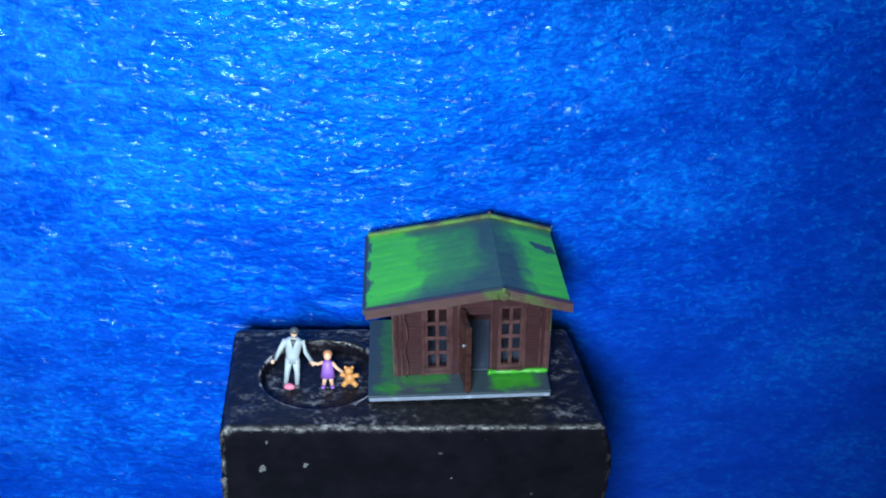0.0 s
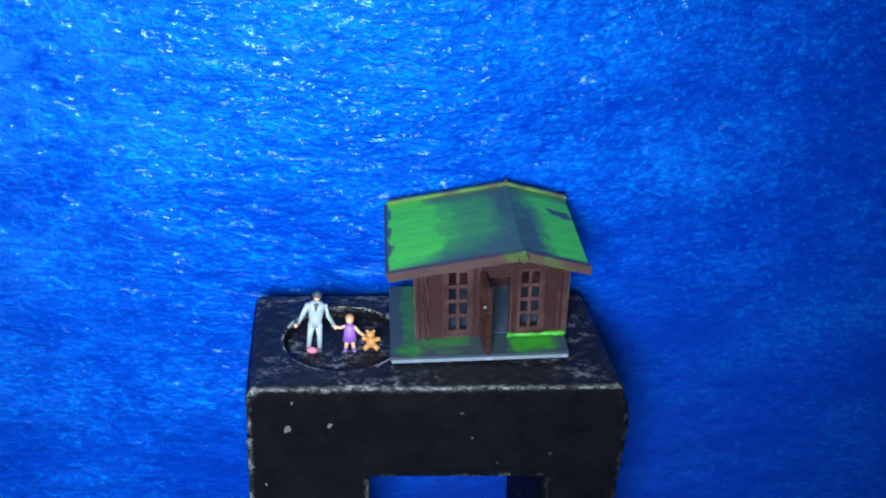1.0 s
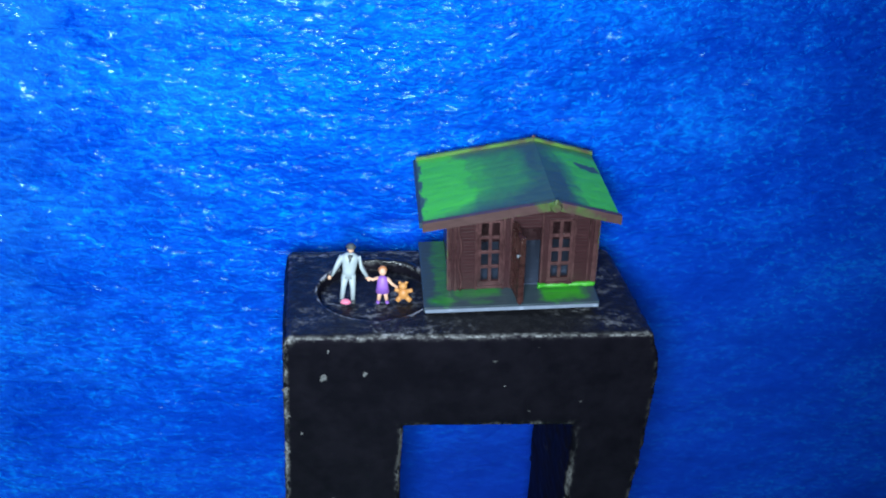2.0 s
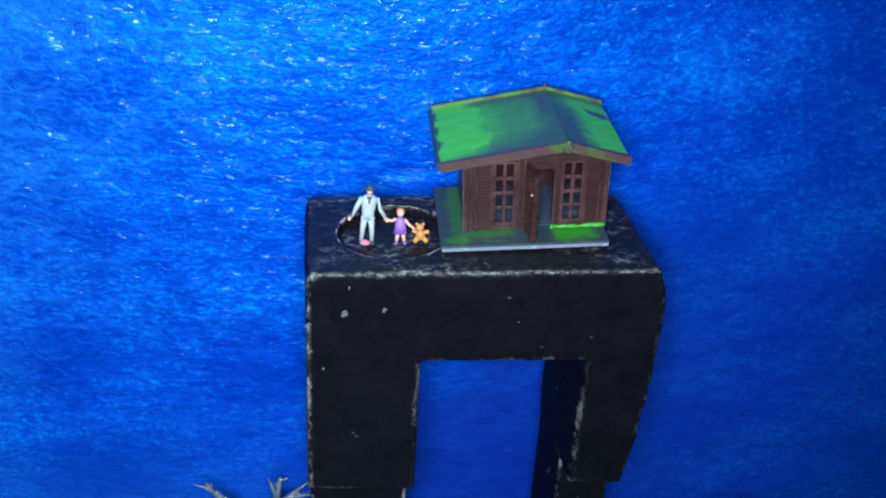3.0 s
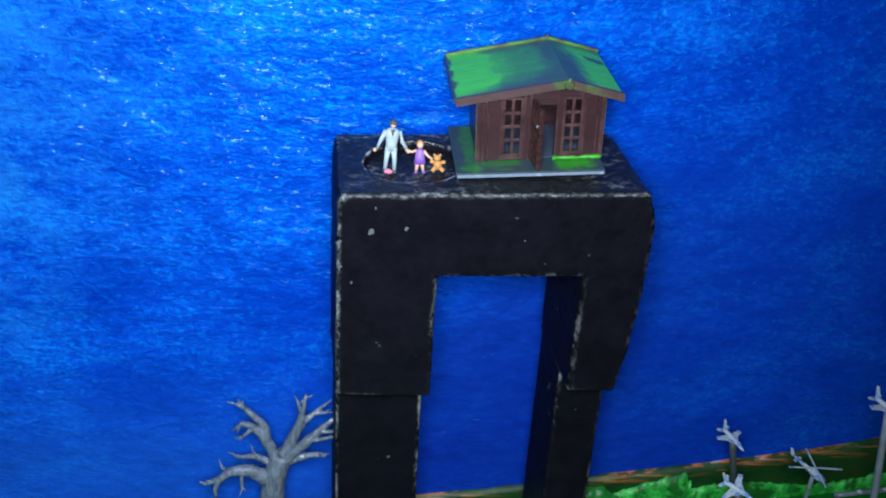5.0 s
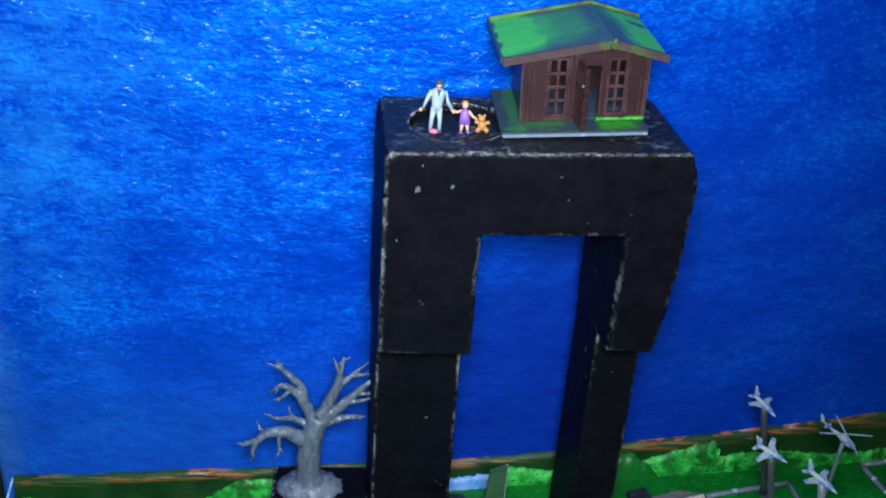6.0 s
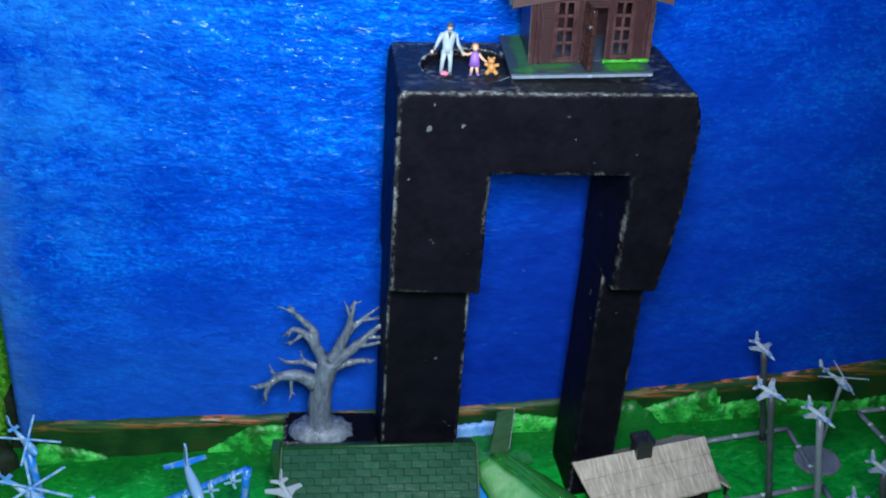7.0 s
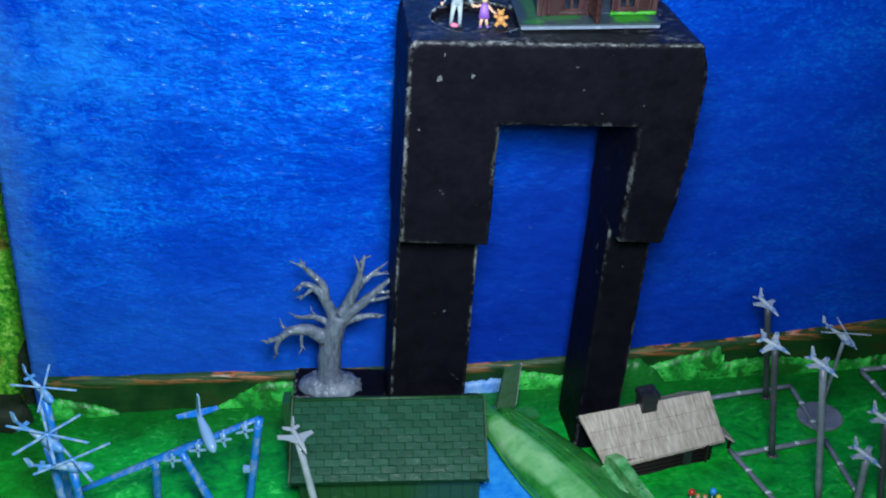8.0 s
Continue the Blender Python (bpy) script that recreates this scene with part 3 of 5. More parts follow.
def solid(name, bm, material, voxel, parent=None, rough=0.0, freq=300.0, label="", shade=True):
    """Gives a block one evenly meshed, softened skin with a fine uneven relief."""
    tmp = new(name, finish(name, bm, material))
    md = tmp.modifiers.new("skin", "REMESH")
    md.mode, md.voxel_size, md.use_smooth_shade = "VOXEL", voxel, shade
    md = tmp.modifiers.new("soft", "SMOOTH")
    md.factor, md.iterations = 0.5, 3
    me = bpy.data.meshes.new_from_object(tmp.evaluated_get(bpy.context.evaluated_depsgraph_get()))
    me.name = name
    bpy.data.objects.remove(tmp)
    if rough:
        for v in me.vertices:
            v.co += noise.noise_vector(v.co * freq) * rough + noise.noise_vector(v.co * freq * 0.22) * rough * 1.6
    me.materials.clear()
    for m in material if isinstance(material, (list, tuple)) else [material]:
        me.materials.append(m)
    ob = new(name, me)
    ob.parent = parent
    if label:
        ob["label"] = label
    return ob


# ---- the closed room ----
def room_piece(name, lo, hi, material):
    return tagged(new(name, finish(name, block(B(), lo, hi), material)), "dull plain painted surface of the dim room", "room", kind="structure")


room_piece("floor", (-1.6, -2.0, -0.04), (1.6, 1.2, 0.0), FLOORMAT)
room_piece("ceiling", (-1.6, -2.0, 2.2), (1.6, 1.2, 2.24), ROOMWALL)
room_piece("wall_west", (-1.66, -2.0, 0.0), (-1.6, 1.2, 2.2), ROOMWALL)
room_piece("wall_east", (1.6, -2.0, 0.0), (1.66, 1.2, 2.2), ROOMWALL)
room_piece("wall_south", (-1.6, -2.06, 0.0), (1.6, -2.0, 2.2), ROOMWALL)
room_piece("wall_back", (-1.6, 1.2, 0.0), (1.6, 1.26, 2.2), ROOMWALL)


# ---- the blue wall ----
def wall_y(x):
    return 0.3355 + 0.015 * x


def blue_wall():
    x0, x1, z0, z1, step = -0.253, 0.5, 0.02, 0.8, 0.0025
    nx, nz = int((x1 - x0) / step), int((z1 - z0) / step)
    verts, faces = [], []
    for j in range(nz + 1):
        for i in range(nx + 1):
            x, z = x0 + i * step, z0 + j * step
            p = Vector((x * 110, 3.3, z * 240))
            y = wall_y(x) + 0.0006 * noise.noise(p) + 0.0012 * noise.noise(Vector((x * 25, 7.7, z * 40)))
            verts.append((x, y, z))
    for j in range(nz):
        for i in range(nx):
            a = j * (nx + 1) + i
            faces.append((a, a + 1, a + nx + 2, a + nx + 1))
    n = len(verts)
    verts += [(x0, wall_y(x0) + 0.012, z0), (x1, wall_y(x1) + 0.012, z0), (x1, wall_y(x1) + 0.012, z1), (x0, wall_y(x0) + 0.012, z1)]
    c = [0, nx, nz * (nx + 1) + nx, nz * (nx + 1)]
    faces.append((n, n + 3, n + 2, n + 1))
    faces.append(tuple([*range(0, nx + 1), n + 1, n]))
    faces.append(tuple([*range(c[3], c[2] + 1), n + 2, n + 3]))
    faces.append(tuple([*range(0, c[3] + 1, nx + 1), n + 3, n]))
    faces.append(tuple([*range(nx, c[2] + 1, nx + 1), n + 2, n + 1]))
    me = bpy.data.meshes.new("wall_north")
    me.from_pydata(verts, [], faces)
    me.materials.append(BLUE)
    for p in me.polygons[:nx * nz]:
        p.use_smooth = True
    return tagged(new("wall_north", me), "rough board painted glossy streaky blue like a sky", "wall", kind="structure")


blue_wall()


def band_top(x):
    """The rim of the brown-green band, which climbs along the wall."""
    z = 0.0997 + 0.120 * x + 0.13 * x * x if x > 0 else 0.0997 + 0.066 * x + 0.05 * x * x
    return z - 0.0022 + 0.0006 * noise.noise((x * 60, 0, 0))


def band():
    bm = B()
    uv = bm.loops.layers.uv.new("band")
    cols = []
    n = 150
    for i in range(n + 1):
        x = -0.246 + i * (0.5 + 0.246) / n
        top, bot = band_top(x), ground_z(x) - 0.02
        ring = []
        for k in range(9):
            v = k / 8
            z = bot + (top - bot) * v
            y = wall_y(x) - 0.0032 - 0.0009 * noise.noise((x * 70, 5, z * 120))
            ring.append((bm.verts.new((x, y, z)), (i / n, max(0.0, (z - ground_z(x)) / max(0.005, top - ground_z(x))))))
        ring.append((bm.verts.new((x, wall_y(x) + 0.004, top)), (i / n, 1.0)))
        cols.append(ring)
    for a, b in zip(cols, cols[1:]):
        for k in range(9):
            q = (a[k], b[k], b[k + 1], a[k + 1])
            f = bm.faces.new([v for v, _ in q])
            for loop, (_, w) in zip(f.loops, q):
                loop[uv].uv = w
    ob = new("trim_band", finish("trim_band", bm, BAND, True))
    return tagged(ob, "brown and dark green paint along the foot of the blue wall", "painted band", kind="structure")


band()


def hill(x0, x1, height, seed, material=HILL, low=0.0, tag="bright green painted hill shapes at the wall's foot", proud=0.0):
    """Thick paint with a ragged upper outline, standing on the ground against the band."""
    bm = B()
    n = max(16, int((x1 - x0) / 0.0016))
    rows = []
    for i in range(n + 1):
        t = i / n
        x = x0 + (x1 - x0) * t
        h = height(t) * (1 + 0.12 * noise.noise((x * 160, seed, 0))) + 0.0018 * noise.noise((x * 380, seed, 2)) + 0.0008 * noise.noise((x * 900, seed, 4))
        h = max(h, 0.0004)
        zb = ground_z(x) - 0.008 + low
        yb = wall_y(x) - 0.0042 - proud
        col = []
        for k in range(5):
            z = zb + (0.008 + h) * k / 4
            bulge = 0.0016 * math.sin(math.pi * min(1, k / 4 + 0.12)) + 0.0006 * noise.noise((x * 300, seed, z * 300))
            col.append(bm.verts.new((x, yb - bulge - 0.0006, z)))
        col.append(bm.verts.new((x, yb + 0.003 + proud, zb + 0.008 + h)))
        rows.append(col)
    for a, b in zip(rows, rows[1:]):
        for k in range(5):
            bm.faces.new((a[k], b[k], b[k + 1], a[k + 1]))
    ob = new("trim_hill", finish("trim_hill", bm, material, True))
    return tagged(ob, tag, "painted hill", kind="structure")


hill(-0.250, -0.206, lambda t: 0.015 * (1 - t) ** 0.7 * min(1, 0.6 + t * 2), 1.0)
hill(-0.150, -0.100, lambda t: 0.0150 * min(1.0, t * 2.1) ** 0.9, 2.0)
hill(0.020, 0.050, lambda t: 0.0125 * (1 - 0.45 * t), 3.0)
hill(0.082, 0.142, lambda t: 0.0085 + 0.0135 * max(0.0, (t - 0.25) / 0.75) ** 0.8 - (0.007 if t > 0.95 else 0), 4.0)
hill(0.079, 0.108, lambda t: 0.0135 * math.sin(math.pi * min(1.0, 0.25 + 0.75 * t)) + 0.002, 7.0, DARKHILL, 0.0, "dark green painted mound before the brighter hill", 0.0024)
hill(0.140, 0.5, lambda t: 0.0085 + 0.003 * math.sin(t * 22), 5.0)
hill(-0.012, 0.016, lambda t: 0.0062 + 0.002 * t, 6.0, SKYPATCH, 0.0, "pale blue and white paint dab at the wall's foot")


# ---- the ground ----
def ground():
    x0, x1, y0, y1, step = -0.5, 0.5, -0.02, 0.345, 0.005
    nx, ny = int((x1 - x0) / step), int((y1 - y0) / step)
    bm = B()
    g = []
    for j in range(ny + 1):
        g.append([])
        for i in range(nx + 1):
            x, y = x0 + i * step, y0 + j * step
            z = ground_z(x) + 0.0009 * noise.noise((x * 60, y * 60, 0)) + 0.0006 * noise.noise((x * 150, y * 150, 3))
            g[-1].append(bm.verts.new((x, y, z)))
    for j in range(ny):
        for i in range(nx):
            bm.faces.new((g[j][i], g[j][i + 1], g[j + 1][i + 1], g[j + 1][i]))
    rim = g[0] + [r[-1] for r in g[1:]] + g[-1][-2::-1] + [r[0] for r in g[-2:0:-1]]
    low = [bm.verts.new((v.co.x, v.co.y, 0.0)) for v in rim]
    for i in range(len(rim)):
        j = (i + 1) % len(rim)
        bm.faces.new((rim[i], low[i], low[j], rim[j]))
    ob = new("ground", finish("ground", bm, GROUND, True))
    return tagged(ob, "sloping model landscape painted in glossy greens", "ground", kind="structure")


ground()


def pond():
    bm = B()
    out = []
    for k in range(40):
        a = 2 * math.pi * k / 40
        r = 1 + 0.12 * noise.noise((math.cos(a) * 2, math.sin(a) * 2, 9))
        x, y = 0.0 + 0.04 * r * math.cos(a) + 0.02 * math.sin(a) * -1, 0.235 + 0.062 * r * math.sin(a)
        out.append((x, y))
    top = [bm.verts.new((x, y, ground_z(x) + 0.0016)) for x, y in out]
    bot = [bm.verts.new((x, y, ground_z(x) - 0.003)) for x, y in out]
    bm.faces.new(top)
    for i in range(len(out)):
        j = (i + 1) % len(out)
        bm.faces.new((top[i], bot[i], bot[j], top[j]))
    return tagged(new("water", finish("water", bm, POND)), "bright blue painted pond on the green ground", "water", kind="structure")


pond()

# the next panel beyond the end of the blue wall
side = tagged(new("backdrop", finish("backdrop", block(B(), (-0.75, 0.368, 0.02), (-0.246, 0.376, 0.8)), FOLIAGE)), "panel mottled with yellow-green foliage beyond the blue wall", "backdrop", kind="structure")


# ---- the black foam stand ----
FRONT = 0.2595


def lean(bm):
    """The sides run a little askew of the front."""
    for v in bm.verts:
        v.co.x -= 0.075 * (v.co.y - FRONT)
    return bm


def top_z(x, y):
    return 0.3115 + 0.09 * (y - FRONT) + 0.035 * x


def foam_stand():
    t = thing("foam_stand", pose(0, 0, 0), "tall arch-shaped stand of black painted foam with worn white edges", "stand")
    # one closed arch outline, drawn out to the back
    xl, xr, xa, xb = -0.0535, 0.0712, -0.0128, 0.0465
    outline = [(xl, 0.2157), (xa, 0.2157), (xa, 0.2743), (xb, 0.2757), (xb, 0.2196), (xr - 0.0050, 0.2196), (xr - 0.0018, 0.245), (xr - 0.0004, 0.272), (xr, 0.296), (xr - 0.0012, 0.306), (xr - 0.0036, 0.330), (xl + 0.0016, 0.330), (xl, 0.306)]
    bm = slab(B(), outline, FRONT, 0.3125, "y")
    for v in bm.verts:
        if v.co.z > 0.32:
            v.co.z = top_z(v.co.x, v.co.y)
    bmesh.ops.recalc_face_normals(bm, faces=bm.faces)
    soft = [e for e in bm.edges if all(v.co.y < FRONT + 1e-5 for v in e.verts)]
    bmesh.ops.bevel(bm, geom=soft, offset=0.0018, segments=3, affect="EDGES", profile=0.5)
    corners = [e for e in bm.edges if all(v.co.z > 0.3095 for v in e.verts) and abs(e.verts[0].co.y - e.verts[1].co.y) > 0.03]
    bmesh.ops.bevel(bm, geom=corners, offset=0.0022, segments=4, affect="EDGES", profile=0.5)
    lean(bm)
    # the right flank bulges towards the front
    for v in bm.verts:
        if v.co.x > 0.058:
            s = max(0.0, min(1.0, (v.co.y - FRONT) / 0.053))
            v.co.x += 0.0019 * (1 - s * s) * min(1.0, 0.45 + (v.co.z - 0.2196) / 0.09)
    cap = solid("cap", bm, [FOAM, SCUFF], 0.0007, t, 0.00007, 420.0)
    for v in cap.data.vertices:
        k = 0.0005 if v.co.x > 0.03 else 0.00025
        v.co.x += k * noise.noise((v.co.x * 70, v.co.y * 90, v.co.z * 150)) + 0.5 * k * noise.noise((v.co.x * 200, v.co.y * 200, v.co.z * 330))
    # the round hollow pressed into the top
    c = Vector((-0.0232, 0.2868))
    for v in cap.data.vertices:
        if v.co.z > top_z(v.co.x, v.co.y) - 0.0012:
            r = math.hypot((v.co.x - c.x) / 0.0205, (v.co.y - c.y) / 0.0182)
            k = max(0.0, min(1.0, (1.0 - r) / 0.06))
            v.co.z -= 0.0036 * k * k * (3 - 2 * k)
    for p in cap.data.polygons:
        if p.normal.z > 0.6 and p.center.z > 0.3:
            p.material_index = 1
    for x0, x1 in ((-0.0537, -0.0152), (0.0459, 0.0672)):
        b = B()
        y0, y1 = 0.2765, 0.3125
        block(b, (x0, y0, ground_z(x0) - 0.004), (x1, y1, 0.232))
        bmesh.ops.bevel(b, geom=list(b.edges), offset=0.001, segments=2, affect="EDGES", profile=0.5)
        lean(b)
        for v in b.verts:
            v.co.x += 0.0013
        solid("leg", b, LEGFOAM, 0.0009, t, 0.00008, 300.0)
    # chips where the white foam shows through the paint
    for x, z, r in ((-0.0400, 0.2940, 0.0012), (-0.0262, 0.2960, 0.0009), (0.0210, 0.2920, 0.0004), (-0.0475, 0.2712, 0.0005), (-0.0522, 0.2780, 0.0010), (-0.0524, 0.2630, 0.0010), (-0.0385, 0.3045, 0.0006), (-0.0526, 0.2890, 0.0011)):
        b = ball(B(), (0, 0, 0), (r, 0.00035, r * 1.1), 0, 10, 8)
        chip = part("paint_chip", lumpy(b, r * 0.6, 1100, x * 300), CHIP, t, "pale grey chip in the black paint", True)
        chip.matrix_basis = Matrix.Translation((x, FRONT + 0.0001, z))
    # rim of dried paint round the hollow
    b = B()
    pts, rad = [], []
    for k in range(97):
        a = 2 * math.pi * k / 96
        r = 1.05 + 0.035 * noise.noise((math.cos(a) * 4, math.sin(a) * 4, 1))
        x, y = c.x + 0.0205 * r * math.cos(a), c.y + 0.0182 * r * math.sin(a)
        crust = max(0.0, math.cos(a - 1.25)) ** 1.5
        pts.append((x, y, top_z(x, y) - 0.0006 + 0.0004 * crust))
        rad.append(0.00055 + 0.0006 * crust + 0.0003 * noise.noise((math.cos(a) * 9, math.sin(a) * 9, 5)))
    tube(b, pts, rad, 7, 0, 0.3)
    lumpy(b, 0.0003, 900)
    part("hollow_rim", b, CRUST, t, "crusty ridge of dried black paint", True)
    return t


foam_stand()


# ---- the little cabin on the stand ----
def cabin():
    t = thing("model_cabin", pose(-0.007, 0.2715, 0.3148, 5.7, -3.4, 1.0), "small brown plank model cabin with green dabbed roof and open door", "model house")
    part("base_plate", block(B(), (0, 0, -0.0019), (0.0598, 0.0425, 0.0), 0.0003), PLATE, t, "grey plank plate dabbed with green")
    part("plate_edge", lumpy(block(B(), (0.0003, -0.0005, -0.0018), (0.0595, 0.0, -0.0005), 0.0002), 0.00025, 420), GREYFLOOR, t, "worn pale grey front edge")
    part("floor_planks", block(B(), (0.0115, 0.0118, 0.0), (0.0585, 0.0410, 0.0004)), DARKPLANK, t)

    def roof_w(u):
        return 0.0262 + u * (0.0330 - 0.0262) / 0.044 if u < 0.044 else 0.0330 - (u - 0.044) * (0.0330 - 0.0267) / 0.0217

    def rw(u, v):
        """The roof sags a little towards the back."""
        return roof_w(u) + 0.0023 * (0.0577 - v) / 0.0511

    # front wall as piers, lintels and sills round real openings
    v0, v1 = 0.0102, 0.0114
    for u0, u1, w0, w1 in ((0.0094, 0.0189, 0, None), (0.0273, 0.0308, 0, None), (0.0404, 0.0430, 0, None), (0.0513, 0.0592, 0, None),
                           (0.0189, 0.0273, 0, 0.0018), (0.0430, 0.0513, 0, 0.0022), (0.0308, 0.0404, 0.0240, None), (0.0189, 0.0273, 0.0274, None), (0.0430, 0.0513, 0.0270, None)):
        a, b = (rw(u0, v0) - 0.0015, rw(u1, v0) - 0.0015) if w1 is None else (w1, w1)
        part("wall_panel", slab(B(), [(u0, w0), (u1, w0), (u1, b), (u0, a)], v0, v1), BROWN, t)
    for u0, u1 in ((0.0094, 0.0105), (0.0581, 0.0592)):
        w = roof_w((u0 + u1) / 2) - 0.0015
        part("side_wall", slab(B(), [(0.0114, 0), (0.0400, 0), (0.0400, w + 0.0007), (0.0114, w + 0.0020)], u0, u1, "x"), BROWN, t)
    part("back_wall", slab(B(), [(0.0094, 0), (0.0592, 0), (0.0592, roof_w(0.0592) - 0.0010), (0.044, roof_w(0.044) - 0.0010), (0.0094, roof_w(0.0094) - 0.0010)], 0.0400, 0.0411), BROWN, t)
    # corner posts and vertical cover boards
    for u0, u1 in ((0.0088, 0.0100), (0.0108, 0.0117), (0.0582, 0.0598), (0.0180, 0.0189), (0.0273, 0.0282), (0.0298, 0.0307), (0.0404, 0.0412), (0.0513, 0.0522), (0.0566, 0.0572)):
        w = rw((u0 + u1) / 2, 0.0098) - 0.0016
        part("cover_board", lumpy(block(B(), (u0, 0.0094, 0.0001), (u1, 0.0103, w), 0.0002), 0.00015, 500), TRIMBROWN, t)
    part("corner_post", block(B(), (0.0084, 0.0100, 0.0001), (0.0094, 0.0118, rw(0.0089, 0.011) - 0.0016), 0.0002), FASCIA, t)
    part("corner_post", block(B(), (0.0594, 0.0100, 0.0001), (0.0603, 0.0118, rw(0.060, 0.011) - 0.0016), 0.0002), FASCIA, t)
    # beams under the eaves
    for u0, u1 in ((0.0090, 0.0440), (0.0440, 0.0598)):
        part("eave_beam", slab(B(), [(u0, rw(u0, v0) - 0.0040), (u1, rw(u1, v0) - 0.0040), (u1, rw(u1, v0) - 0.0016), (u0, rw(u0, v0) - 0.0016)], 0.0091, 0.0100), TRIMBROWN, t)
    # lattice windows, two by four lights each
    for u0, u1, w0, w1 in ((0.0189, 0.0273, 0.0018, 0.0274), (0.0430, 0.0513, 0.0022, 0.0270)):
        e = 0.0011
        bm = B()
        block(bm, (u0, 0.0098, w0), (u0 + e, 0.0110, w1))
        block(bm, (u1 - e, 0.0098, w0), (u1, 0.0110, w1))
        block(bm, (u0 + e, 0.0098, w0), (u1 - e, 0.0110, w0 + e * 1.3))
        block(bm, (u0 + e, 0.0098, w1 - e * 0.7), (u1 - e, 0.0110, w1))
        win = part("window", bm, TRIMBROWN, t)
        c = (u0 + u1) / 2
        part("mullion", block(B(), (c - 0.0006, 0.0100, w0 + e * 1.3), (c + 0.0006, 0.0108, w1 - e * 0.7), 0.00015), TRIMBROWN, win)
        for k in (1, 2, 3):
            w = w0 + e * 1.3 + (w1 - w0 - 2 * e) * k / 4
            part("glazing_bar", block(B(), (u0 + e, 0.0101, w - 0.00065), (u1 - e, 0.0107, w + 0.00065), 0.00015), TRIMBROWN, win)
        part("window_sill", block(B(), (u0 - 0.0004, 0.0090, w0 - 0.001), (u1 + 0.0004, 0.0103, w0), 0.0002), TRIMBROWN, win)
    # door standing open towards the front
    door = part("door", block(B(), (0, -0.0005, 0), (0.0107, 0.0005, 0.0268), 0.0002), DOORBROWN, t, "carved red-brown door standing open")
    for u in (0.0004, 0.0092):
        part("stile", lumpy(block(B(), (u, -0.0010, 0.0008), (u + 0.0014, 0.0010, 0.0266), 0.0002), 0.00025, 420), DOORBROWN, door)
    for w in (0.001, 0.0085, 0.0165, 0.0250):
        part("door_rail", block(B(), (0.0016, -0.0009, w), (0.0094, 0.0009, w + 0.0013), 0.0002), DOORBROWN, door)
    for k in range(4):
        part("carved_slat", lumpy(block(B(), (0.0026 + k * 0.0016, -0.0008, 0.0022), (0.0033 + k * 0.0016, 0.0008, 0.0252), 0.0001), 0.0002, 500), DOORBROWN, door)
    door.matrix_basis = pose(0.0310, 0.0098, 0.0006, 0, 1.5, -82)
    # grey bead in place of the glint on the door's free edge
    part("door_glint", ball(tube(B(), [(0.0104, -0.0016, 0.0200), (0.0104, -0.0008, 0.0200)], [0.0003, 0.0003], 6), (0.0106, -0.0016, 0.0200), (0.0004, 0.0005, 0.0007), 0, 8, 6), GREYPL, door, "small pale grey bead for the glint on the door's edge", True)
    # roof halves with plank lines
    for u0, u1, seed in ((0.0002, 0.044, 1), (0.044, 0.0658, 2)):
        bm = B()
        nu, nv = 10, 24
        va, vb = 0.0082, 0.0572
        grid = []
        for i in range(nu + 1):
            u = u0 + (u1 - u0) * i / nu
            grid.append([])
            for k in range(nv + 1):
                v = va + (vb - va) * k / nv
                grid[-1].append(bm.verts.new((u, v, rw(u, v) + (0.00001 if k % 4 else -0.00005) + 0.00012 * noise.noise((u * 300, k, seed)))))
        for i in range(nu):
            for k in range(nv):
                bm.faces.new((grid[i][k], grid[i + 1][k], grid[i + 1][k + 1], grid[i][k + 1]))
        r = bmesh.ops.extrude_face_region(bm, geom=bm.faces[:])
        for v in r["geom"]:
            if isinstance(v, bmesh.types.BMVert):
                v.co.z -= 0.0014
        part("roof_slope", bm, ROOFPAINT, t)
    for u0, u1 in ((0.0002, 0.0438), (0.0442, 0.0664)):
        for v0, v1, h in ((0.0066, 0.0083, 0.0034), (0.0571, 0.0583, 0.0026)):
            bm = B()
            m = 14
            cols = []
            for i in range(m + 1):
                u = u0 + (u1 - u0) * i / m
                j = 0.00025 * noise.noise((u * 400, v0 * 900, 0))
                lo, hi = rw(u, v0) - h + 0.0006 + j, rw(u, v0) + (0.0005 if v0 < 0.03 else 0.0011) + 0.6 * j
                cols.append([bm.verts.new(p) for p in ((u, v0, lo), (u, v1, lo), (u, v1, hi), (u, v0, hi))])
            for a, b in zip(cols, cols[1:]):
                for k in range(4):
                    bm.faces.new((a[k], b[k], b[(k + 1) % 4], a[(k + 1) % 4]))
            bm.faces.new(cols[0])
            bm.faces.new(cols[-1][::-1])
            part("fascia_board", bm, FASCIA if v0 < 0.03 else BACKFASCIA, t)
    up = 0.0023
    part("ridge_knob", ball(block(B(), (0.0432, 0.0577, 0.0304), (0.0448, 0.0587, 0.0338), 0.0003), (0.044, 0.0582, 0.0342), (0.0007, 0.0006, 0.0007), 0, 8, 6), FASCIA, t)
    part("ridge_medallion", lumpy(ball(tube(B(), [(0.044, 0.0066, 0.0316 + up), (0.044, 0.0052, 0.0316 + up)], [0.0022, 0.0015], 10), (0.044, 0.0060, 0.0334 + up), (0.0009, 0.0008, 0.0012), 0, 8, 6), 0.0002, 600), FASCIA, t, "round worn boss on the front gable")
    pipe = [(0.0128 + 0.0005 * math.sin(k * 0.8), 0.0088, 0.0006 + k * 0.0018) for k in range(16)]
